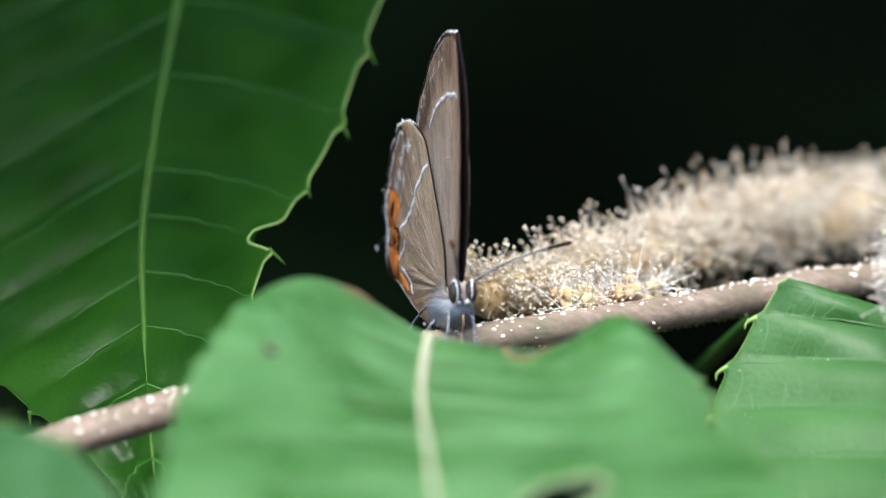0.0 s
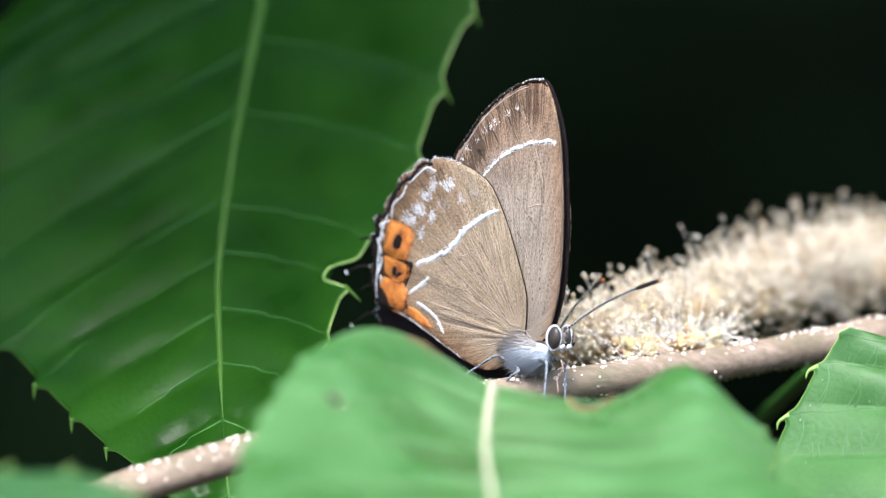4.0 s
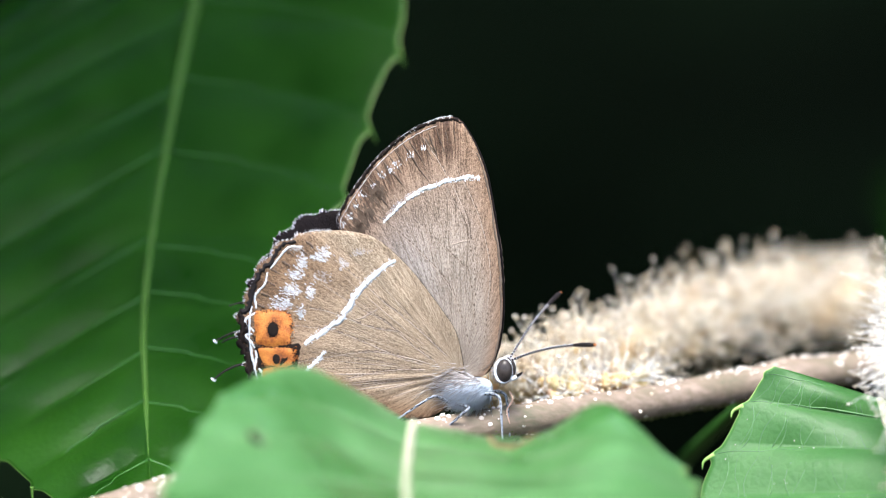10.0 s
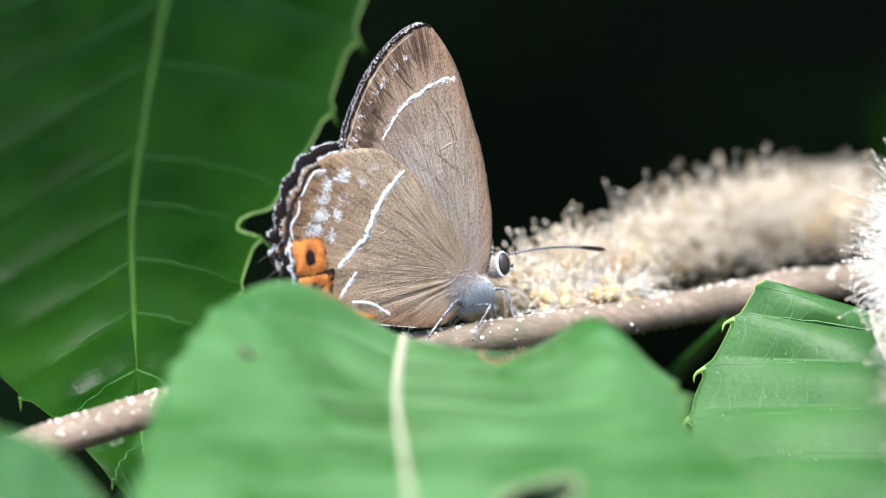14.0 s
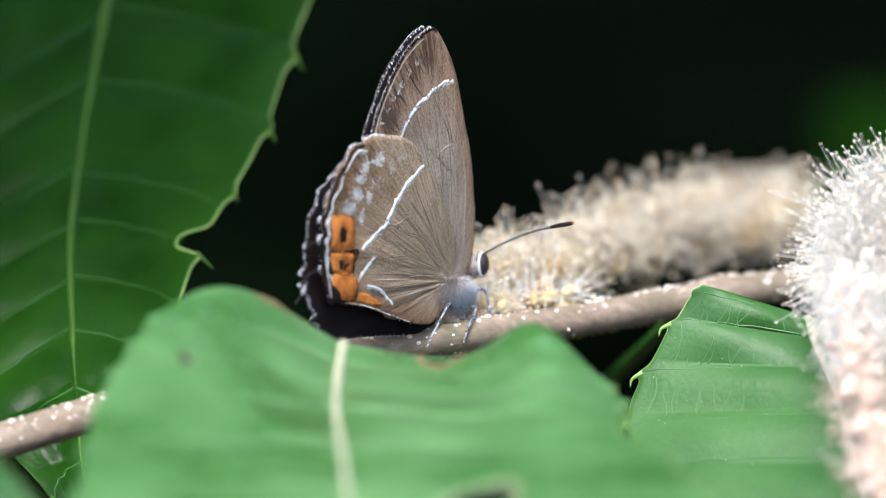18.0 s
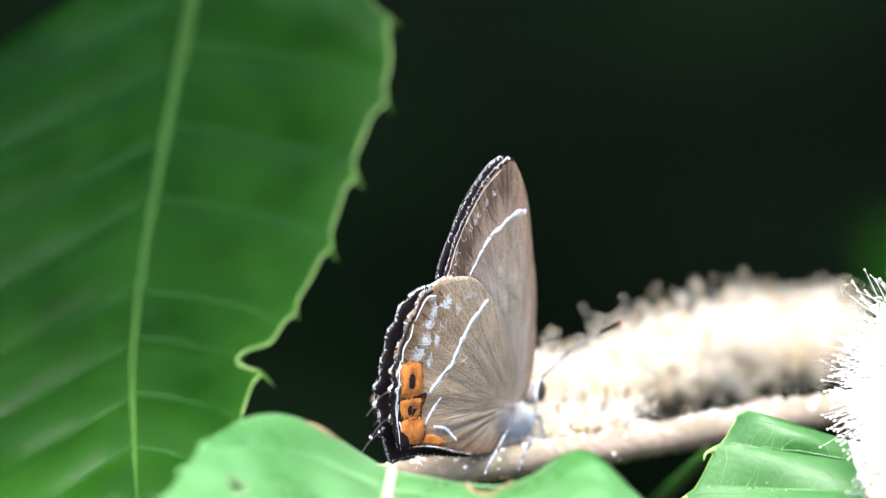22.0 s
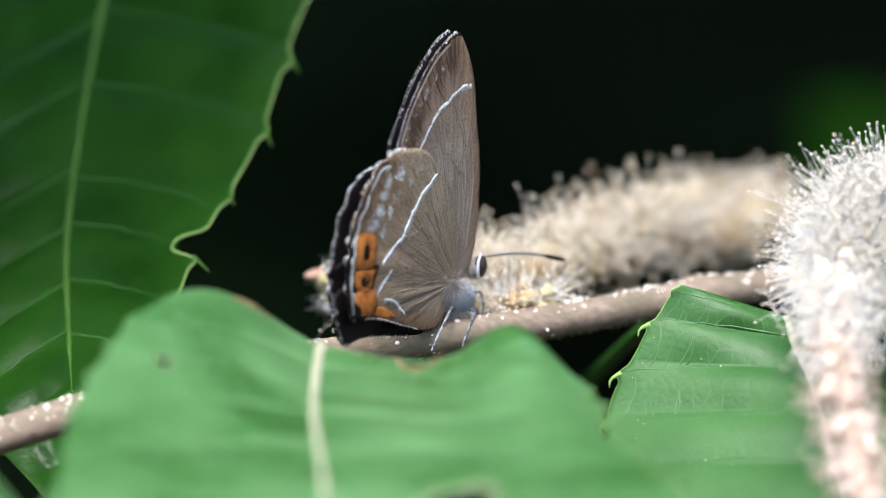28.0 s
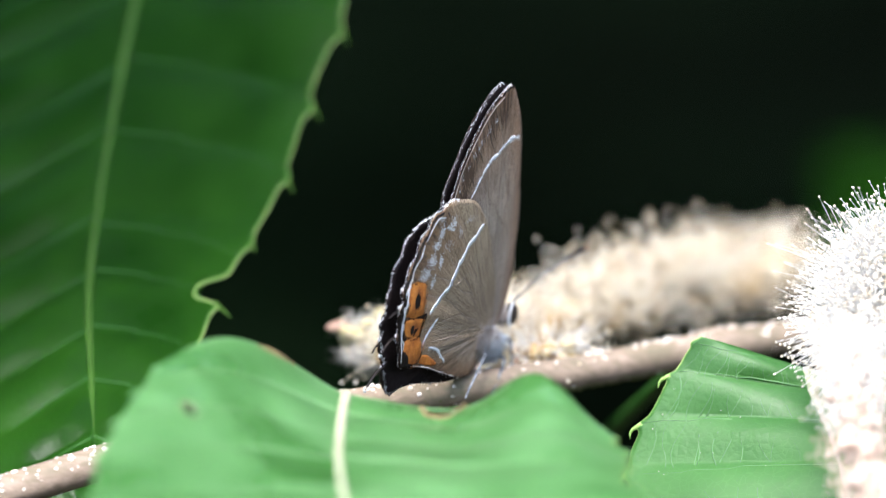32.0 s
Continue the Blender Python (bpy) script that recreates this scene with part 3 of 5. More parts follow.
# an unseen leaf shape added overhead to block sun from the hanging leaf
added_shade_leaf = leaf("overhead_leaf", "unseen leaf added overhead to shade the hanging leaf",
    [(-1040, -1350, 5), (-640, -1250, -4), (-240, -1180, -10), (210, -1160, -8), (620, -1180, -2)],
    [(-1000, -1380, 20), (-660, -1420, 34), (-240, -1380, 36), (260, -1300, 30), (620, -1185, -1)],
    [(-1020, -1310, -10), (-620, -1100, -36), (-200, -1040, -41), (240, -1080, -30), (620, -1175, -3)],
    8, LEAF_LEFT, VEIN_GREEN, VEIN_DARK, 12, rows=80, cols=20)


# ---- the twig ----
def twig():
    root = thing("twig", "pinkish brown chestnut twig speckled with pale lenticels", "twig", Matrix.Translation(P(-900, 1090, -26)))
    path = spline([(-900, 1090, -26), (-300, 915, -19), (0, 826, -14), (190, 768, -11), (420, 705, -6), (640, 668, -1), (820, 640, 2.4), (1010, 612, 7.5), (1200, 578, 12.5), (1400, 548, 17), (1700, 520, 23), (2300, 480, 36)], 160)
    bm = bmesh.new()
    rad = [U * (33 - 5 * i / 160 + 1.6 * noise.noise((i * 0.23, 0, 5)) + (7 * math.exp(-((i - 121) / 2.2) ** 2))) for i in range(160)]
    tube(bm, [P(*p) for p in path], rad, 18)
    world_bm("stem", bm, BARK, root)
    rng = np.random.default_rng(11)
    v, f = [], []
    for _ in range(760):
        i = int(rng.integers(25, 150))
        c = P(*path[i]) + (P(*path[i + 1]) - P(*path[i])) * rng.uniform()
        a = rng.uniform(-2.8, 0.9)
        out = (UP * math.cos(a) + AHEAD * math.sin(a)).normalized()
        along = (P(*path[i + 1]) - P(*path[i])).normalized()
        side = along.cross(out)
        r = U * float(rng.choice([1.8, 2.8, 4.0, 5.4], p=[0.38, 0.34, 0.21, 0.07]))
        o = c + out * (rad[i] * 0.985)
        k = len(v)
        ring = [o + r * (math.cos(q) * along * 1.2 + math.sin(q) * side) for q in np.linspace(0, 6.28, 6, endpoint=False)]
        v += ring + [p + out * r * 0.8 - (p - o) * 0.4 for p in ring]
        f += [(k + j, k + (j + 1) % 6, k + 6 + (j + 1) % 6, k + 6 + j) for j in range(6)] + [tuple(range(k + 6, k + 12))]
    world_part("lenticel_speckle", v, f, LENTICEL, root, "pale dots speckling the bark", "stuff")
    # a thin crust of olive moss along the underside
    v, f = [], []
    for _ in range(1500):
        i = int(rng.integers(60, 128))
        c = P(*path[i]) + (P(*path[i + 1]) - P(*path[i])) * rng.uniform()
        a = rng.normal(-2.95, 0.42)
        out = (UP * math.cos(a) + AHEAD * math.sin(a)).normalized()
        along = (P(*path[i + 1]) - P(*path[i])).normalized()
        side = along.cross(out)
        r = U * rng.uniform(2.5, 6.5)
        o = c + out * rad[i] * 0.97
        k = len(v)
        v += [o + r * (math.cos(q) * along * 1.3 + math.sin(q) * side) for q in np.linspace(0, 6.28, 6, endpoint=False)] + [o + out * r * rng.uniform(0.5, 1.3)]
        f += [(k + j, k + (j + 1) % 6, k + 6) for j in range(6)]
    world_part("moss_crust", v, f, MOSS, root, "olive green crust of moss under the twig", "stuff")
    # leaf stalks that join the leaves to the twig
    for name, pts, r in (("leaf_stalk", [(1300, 572, 15), (1365, 600, 6), (1434, 612, -1)], 9), ("leaf_stalk", [(1210, 596, 13), (1095, 704, 28), (1040, 770, 36), (980, 860, 42)], 13)):
        bm = bmesh.new()
        tube(bm, [P(*p) for p in spline(pts, 14)], U * r, 8)
        world_bm(name, bm, VEIN_DARK, root, "green leaf stalk")
    return root


twig()


# ---- flower catkins ----
def catkin(name, label, axis, radius, count, lengths, clusters, seed, stamen_mat, droop=0.15, bare=0.0, up_bias=0.3, thick=1.5, swell=(1.0, 1.0), anther_mat=ANTHER, low=-2.0, lower=None, fat=1.0, anther=1.0, lean=0.0, wisps=0):
    """A chestnut catkin: rachis, florets in clusters, and a brush of fine stamens tipped with anthers."""
    rng = np.random.default_rng(seed)
    path = spline(axis, 80)
    pts = [P(*p) for p in path]
    root = thing(name, label, "catkin", Matrix.Translation(pts[0]), group="chestnut catkins")
    full = np.interp(np.linspace(0, 1, 80), np.linspace(0, 1, len(swell)), swell)
    bm = bmesh.new()
    tube(bm, pts, [U * (15 - 6 * i / 80) for i in range(80)], 10)
    world_bm("rachis", bm, RACHIS, root, "pinkish stem of the catkin")
    spots = []
    for k in range(clusters):
        i = int(bare * 80 + (79 - bare * 80) * (k + rng.uniform(0.1, 0.9)) / clusters)
        way = (pts[min(i + 1, 79)] - pts[max(i - 1, 0)]).normalized()
        s = way.orthogonal().normalized()
        a = k * 2.4 + rng.uniform(-0.4, 0.4)
        out = math.cos(a) * s + math.sin(a) * way.cross(s)
        if out.dot(UP) < 0 and rng.uniform() < lean:
            out = out - 2 * out.dot(UP) * UP
        spots.append((pts[i], out, float(full[i]), i))
        bm = bmesh.new()
        for _ in range(5):
            full_head = lower and i > 0.66 * 80
            o = pts[i] + out * U * (rng.uniform(14, 40) if full_head else rng.uniform(14, 30)) + Vector(rng.normal(0, 7, 3)) * U
            r = U * rng.uniform(9, 17) * (fat if full_head or not lower else 0.75)
            ball(bm, o, (r, r * 0.8, r * 1.1), 7, 5)
        world_bm("floret", bm, ANTHER_WHITE if full_head else PINK_STAMEN if lower else FLORET, root)
    tv, tf, av, af, ts, an = [], [], [], [], [], []
    share = np.array([q[2] for q in spots]) ** (3.0 if lower else 2.0)
    share /= share.sum()
    for nth in range(count + wisps):
        c, out, big, at = spots[int(rng.choice(len(spots), p=share))]
        d = (out * rng.uniform(0.3, 1.2) + Vector(rng.normal(0, 0.62, 3)) + UP * up_bias).normalized()
        if d.dot(UP) < low or d.dot(UP) < 0 and rng.uniform() < lean * 0.6:
            continue
        wisp = nth >= count
        l = U * radius * big * (rng.uniform(0.7, 1.07) if wisp else rng.uniform(*lengths))
        p0 = c + out * U * 16 + Vector(rng.normal(0, 6, 3)) * U
        bend = Vector(rng.normal(0, 0.22, 3)) - UP * droop
        path2 = [p0 + d * l * q + bend * l * q * q for q in (0, 0.4, 0.75, 1.0)]
        s = d.orthogonal().normalized()
        o = d.cross(s)
        k = len(tv)
        for q, p in enumerate(path2):
            r = U * thick * (0.75 if wisp else 1.0) * (1 - 0.12 * q)
            tv += [p + r * (math.cos(a) * s + math.sin(a) * o) for a in (0, 2.1, 4.2)]
        cream = 2 if wisp else 1 if lower and at < lower * 80 + rng.normal(0, 3) else 0
        ts += [cream] * 9
        an += [min(cream, 1) if not wisp else 0] * 10
        for q in range(3):
            b = k + 3 * q
            tf += [(b + j, b + (j + 1) % 3, b + 3 + (j + 1) % 3, b + 3 + j) for j in range(3)]
        e, r, k = path2[-1], U * rng.uniform(3.2, 5.2) * anther, len(av)
        x = Vector(rng.normal(0, 1, 3)).normalized()
        y = x.orthogonal().normalized()
        z = x.cross(y)
        av += [e + x * r * 1.2, e - x * r * 1.2] + [e + r * 0.85 * (math.cos(a) * y + math.sin(a) * z) for a in np.linspace(0, 6.28, 5, endpoint=False)]
        af += [(k, k + 2 + j, k + 2 + (j + 1) % 5) for j in range(5)] + [(k + 1, k + 2 + (j + 1) % 5, k + 2 + j) for j in range(5)]
    world_part("stamen_brush", tv, tf, [stamen_mat, PINK_STAMEN, STAMEN_PALE], root, "brush of fine creamy filaments", "stuff", ts)
    world_part("anther_dust", av, af, [anther_mat, PINK_STAMEN], root, "tiny yellowish anthers on the filaments", "stuff", an)
    return root


rear_catkin = catkin("lying_catkin", "creamy chestnut catkin in flower lying along the twig",
    [(690, 594, 10.3), (770, 588, 12.6), (900, 558, 18.4), (1050, 513, 25.3), (1220, 476, 33.3), (1420, 454, 41.3)],
    114, 5600, (0.45, 0.97), 34, 5, STAMEN, anther=0.85, up_bias=0.25, swell=(0.75, 0.7, 0.95, 1, 1.1, 1), thick=0.9, low=-0.6, fat=1.9, lean=0.75, wisps=1500)
near_flowers = catkin("flower_cluster", "yellowish chestnut florets with long white stamens on the twig",
    [(846, 602, 8), (890, 598, 8.5), (950, 588, 9.5), (1010, 576, 11)],
    76, 420, (0.35, 1.2), 20, 15, STAMEN_WHITE, up_bias=0.3, thick=1.0, low=-0.2, anther=0.85, fat=0.85)
right_catkin = catkin("upright_catkin", "white chestnut catkin in full flower, brightly lit",
    [(1610, 1250, -52), (1590, 1050, -44), (1560, 860, -34), (1525, 700, -25), (1520, 590, -16), (1565, 490, -10), (1640, 445, -8)],
    134, 14000, (0.5, 0.96), 120, 9, STAMEN_WHITE, bare=0.05, lower=0.5, anther_mat=ANTHER_WHITE, up_bias=0.2, droop=0.1, swell=(0.46, 0.46, 0.46, 0.46, 0.6, 1.08, 1.2), thick=0.75, fat=1.5, anther=0.66)


def catkin_bud():
    root = thing("catkin_bud", "small pinkish bud end of a catkin with a few stamens", "bud", Matrix.Translation(P(660, 560, 11)))
    rng = np.random.default_rng(2)
    for k in range(26):
        x, y = (598, 528) if k == 0 else (rng.uniform(612, 690), 556 + rng.normal(0, 20))
        r = U * (12 if k == 0 else rng.uniform(10, 19))
        bm = bmesh.new()
        ball(bm, P(x, y, 16 + rng.uniform(-1, 2)), (r * (1.9 if k == 0 else 1.1), r, r * rng.uniform(0.75, 1.0)), 10, 7, Euler((0, -0.15 if k == 0 else rng.uniform(0, 3), 0.3)).to_matrix())
        world_bm("bud_scale" if k == 0 else "floret", bm, BUD if k == 0 else BUD_PALE, root)
    roots, ways, ls = [], [], []
    for _ in range(460):
        roots.append(P(rng.uniform(618, 690), rng.uniform(520, 600), 16))
        ways.append(RIGHT * rng.normal(0, 1) + UP * rng.normal(0.2, 1) + AHEAD * rng.normal(0, 0.5))
        ls.append(U * rng.uniform(18, 58))
    v, f = hairs(rng, roots, ways, ls, U * 0.9)
    world_part("stamen_brush", v, f, STAMEN_PALE, root, "", "stuff")


catkin_bud()


# ---- the butterfly: head to +x, wings closed over its back, its right side to -y ----
BASE = np.array([20.0, -28.0])
FORE = [(50, -30), (66, -24), (83, 9), (93, 69), (92, 130), (86, 191), (75, 251), (60, 322), (42, 370), (20, 408), (2, 426), (-20, 428), (-50, 418), (-80, 402), (-110, 380), (-140, 352), (-165, 321), (-187, 288), (-205, 255), (-212, 232), (-190, 190), (-120, 100), (-40, 20), (5, -22)]
HIND = [(26, -20), (21, 18), (12, 53), (-7, 84), (-36, 126), (-64, 162), (-94, 193), (-123, 216), (-152, 227), (-182, 232), (-212, 232), (-242, 231), (-275, 223), (-300, 210), (-326, 188), (-346, 160), (-362, 128), (-372, 98), (-384, 80), (-379, 58), (-386, 46), (-373, 28), (-370, 6), (-374, -6), (-360, -20), (-352, -42), (-340, -60), (-312, -60), (-270, -64), (-210, -76), (-154, -90), (-90, -104), (-44, -104), (-6, -84), (14, -48)]


def smooth_outline(pts, n):
    out = spline(list(pts) + [pts[0]], n + 1)[:-1]
    if pts is HIND:
        # shallow scallops between the veins of the outer margin
        for k in range(50, 100):
            out[k] = BASE + (out[k] - BASE) * (1 + 0.03 * (abs(math.cos(k * math.pi / 7)) - 0.6))
    return out


def relief(x, z, hind):
    """Folds along the veins, fanning from the base."""
    a, r = math.atan2(z - BASE[1], x - BASE[0]), math.hypot(x - BASE[0], z - BASE[1])
    fan = 0.0
    if hind:
        a2 = a % (2 * math.pi)
        fan = 2.3 * math.sin(a2 * 42) * math.exp(-((a2 - 3.28) / 0.2) ** 2) * min(1, r / 90) * max(0.0, 1 - r / 420)
    return fan + (2.0 * math.sin(a * 26 + 1) * min(1, r / 300) ** 1.3 * (0.6 + 0.4 * math.sin(a * 9)) + 5 * math.sin(min(r, 360) / 130)) * (1.0 if hind else 0.8)


def wing(name, label, outline, hind, side, parent, start):
    """One wing; side -1 is the butterfly's right. The outer face carries the patterned underside."""
    n, rings = 150, 22
    out = smooth_outline(outline, n)
    lift = (11 if hind else 5) * side
    verts, faces, slots = [], [], []
    for layer in (0, 1):
        for r in range(rings + 1):
            q = (r / rings) ** 0.9
            for k in range(n):
                x, z = BASE + (out[k] - BASE) * max(q, 0.02)
                y = lift + side * relief(x, z, hind) - side * layer * 3.0
                verts.append((x * U, y * U, z * U))
    for layer in (0, 1):
        o = layer * (rings + 1) * n
        for r in range(rings):
            for k in range(n):
                a, b = o + r * n + k, o + r * n + (k + 1) % n
                f = (a, b, b + n, a + n)
                faces.append(f if (layer == 0) == (side > 0) else f[::-1])
                slots.append(layer)
    o = (rings + 1) * n
    for k in range(n):
        a, b = rings * n + k, rings * n + (k + 1) % n
        faces.append((a, b, o + b, o + a) if side > 0 else (b, a, o + a, o + b))
        slots.append(1)
    ob = mesh_part(name, verts, faces, [WING_UNDER_H if hind else WING_UNDER_F, WING_UPPER], parent, label, slots=slots)
    uv, loops = ob.data.uv_layers.new(name="span"), np.zeros(len(ob.data.loops), int)
    ob.data.loops.foreach_get("vertex_index", loops)
    loops %= (rings + 1) * n
    uv.data.foreach_set("uv", np.stack([(loops % n) / n, ((loops // n) / rings) ** 0.9], 1).ravel())
    # fringe of pale hair-scales along the outer margin
    rng = np.random.default_rng(4 if hind else 6)
    lo, hi = start
    roots, ways, ls = [], [], []
    i0, i1 = int(lo / len(outline) * n), int(hi / len(outline) * n)
    for k in range(i0, i1):
        e = out[(k + 1) % n] - out[k - 1]
        nrm = np.array([-e[1], e[0]])
        nrm = nrm / (np.linalg.norm(nrm) + 1e-9)
        if nrm @ (out[k] - BASE) < 0:
            nrm = -nrm
        for _ in range(int(rng.integers(6, 12) * (0.9 if hind else 0.8))):
            p = out[k] + (out[(k + 1) % n] - out[k]) * rng.uniform() - nrm * 3
            roots.append((p[0] * U, (lift + side * relief(*p, hind) - side * 1.5 + rng.normal(0, 1)) * U, p[1] * U))
            w = nrm + rng.normal(0, 0.25, 2)
            ways.append((w[0], rng.normal(0, 0.15), w[1]))
            ls.append(U * (rng.uniform(3, 9) if hind else rng.uniform(3, 7)))
    v, f = hairs(rng, roots, ways, ls, U * 0.75)
    mesh_part("fringe", v, f, WHITE_SCALE, ob, "white hair-scale fringe on the wing margin", "stuff")
    return ob


def on_wing(x, z, hind, side, proud=1.6):
    return Vector((x * U, ((11 if hind else 5) + relief(x, z, hind) + proud * 0.5) * side * U, z * U))


def band(name, pts, width, mat, parent, hind, side, label="", ragged=0.35, proud=1.9, seed=1, jog=0.14, taper=0.4):
    """A ragged band of scales along a line on the wing."""
    rng = np.random.default_rng(seed)
    n = max(6, int(len(pts) * 7))
    line = spline(pts, n)
    verts, faces = [], []
    for k in range(n):
        e = line[min(k + 1, n - 1)] - line[max(k - 1, 0)]
        nrm = np.array([-e[1], e[0]]) / (np.linalg.norm(e) + 1e-9)
        wd = width * ((0.35 if taper < 1 else 0.1) + 0.65 * math.sin(math.pi * (k + 0.6) / n) ** taper)
        if k % 5 == 0:
            step = nrm * rng.uniform(-1, 1) * width * jog
        line[k] += step
        a = line[k] + nrm * wd * (0.5 + ragged * rng.uniform(-1, 1))
        b = line[k] - nrm * wd * (0.5 + ragged * rng.uniform(-1, 1))
        c = (a + b) / 2
        verts += [on_wing(*a, hind, side, proud), on_wing(*c, hind, side, proud + 0.3), on_wing(*b, hind, side, proud), on_wing(*c, hind, side, proud - 2.5)]
    for k in range(n - 1):
        o = 4 * k
        for i, j in ((0, 1), (1, 2), (2, 3), (3, 0)):
            faces.append((o + i, o + j, o + 4 + j, o + 4 + i))
    return mesh_part(name, verts, faces, mat, parent, label)


def patch(name, pts, mat, parent, hind, side, label="", proud=1.8):
    """A rounded patch of coloured scales, slightly proud of the wing."""
    out = smooth_outline(pts, 40)
    c = out.mean(0)
    verts, faces = [], []
    for q, pr in ((1.04, -2.5), (1.0, 0.0), (0.55, 0.8)):
        for k, p in enumerate(out):
            w = c + (p - c) * q * (1 + 0.06 * noise.noise((k * 0.8, c[0], 1.0)) + 0.06 * noise.noise((k * 2.1, c[1], 2.0)))
            verts.append(on_wing(*w, hind, side, proud + pr))
    verts.append(on_wing(*c, hind, side, proud + 0.8))
    for r in range(2):
        for k in range(40):
            a, b = r * 40 + k, r * 40 + (k + 1) % 40
            faces.append((a, b, b + 40, a + 40))
    faces += [(80 + k, 80 + (k + 1) % 40, 120) for k in range(40)]
    return mesh_part(name, verts, faces, mat, parent, label)


def flecks(name, marks, mat, parent, hind, side, label, proud=2.0):
    """Many tiny flakes of scales, too small to pick apart."""
    verts, faces = [], []
    for c, w, wide in marks:
        n = np.array([-w[1], w[0]]) / (np.linalg.norm(w) + 1e-9) * wide
        k = len(verts)
        verts += [on_wing(*p, hind, side, proud) for p in (c - w, c - n * 0.5 - w * 0.3, c + w * 0.4 - n * 0.5, c + w, c + w * 0.3 + n * 0.5, c - w * 0.4 + n * 0.5)]
        faces.append(tuple(range(k, k + 6)) if side > 0 else tuple(range(k + 5, k - 1, -1)))
    return mesh_part(name, verts, faces, mat, parent, label, "stuff")


def dusted(name, pts, width, count, mat, parent, hind, side, label, seed, proud=2.2):
    """Scale flakes strewn along a line, so that its edges break up."""
    rng = np.random.default_rng(seed)
    line = spline(pts, 60)
    marks = []
    for _ in range(count):
        i = int(rng.integers(1, 59))
        e = line[i + 1] - line[i - 1]
        e = e / np.linalg.norm(e)
        c = line[i] + np.array([-e[1], e[0]]) * float(np.clip(rng.normal(0, 0.3), -0.52, 0.52)) * width + e * rng.normal(0, 2)
        w = (np.array([-e[1], e[0]]) + rng.normal(0, 0.6, 2)) * rng.uniform(0.6, 1.3)
        marks.append((c, w, rng.uniform(0.9, 1.8)))
    return flecks(name, marks, mat, parent, hind, side, label, proud)


def disc(cx, cz, rx, rz):
    return [(cx + rx * math.cos(a), cz + rz * math.sin(a)) for a in np.linspace(0, 2 * math.pi, 9, endpoint=False)]


def ridge(line, ob, hind, side, r=1.0):
    """A vein: a fine pale ridge, with dark flecks painted for the shade beside it."""
    pts = spline(line, 40)
    rng = np.random.default_rng(int(abs(pts[3][0])))
    pts = pts + rng.normal(0, 0.35, pts.shape)
    bm = bmesh.new()
    tube(bm, [on_wing(x, z, hind, side, 0.2) for x, z in pts], [U * r * (1.1 - 0.7 * k / 39) * rng.uniform(0.6, 1.1) for k in range(40)], 5)
    part("vein", bm, PALE_SCALE_FOLD_LIGHT, ob)
    marks = []
    for k in range(120):
        i = int(rng.integers(1, 38))
        e = pts[i + 1] - pts[i - 1]
        e = e / np.linalg.norm(e)
        marks.append((pts[i] + np.array([e[1], -e[0]]) * rng.normal(1.8, 0.8), e * rng.uniform(1.5, 4), rng.uniform(0.5, 1.2)))
    flecks("groove_shade", marks, CREASE_SHADE_BROWN, ob, hind, side, "dark flecks painting the shade beside the vein", 1.5)


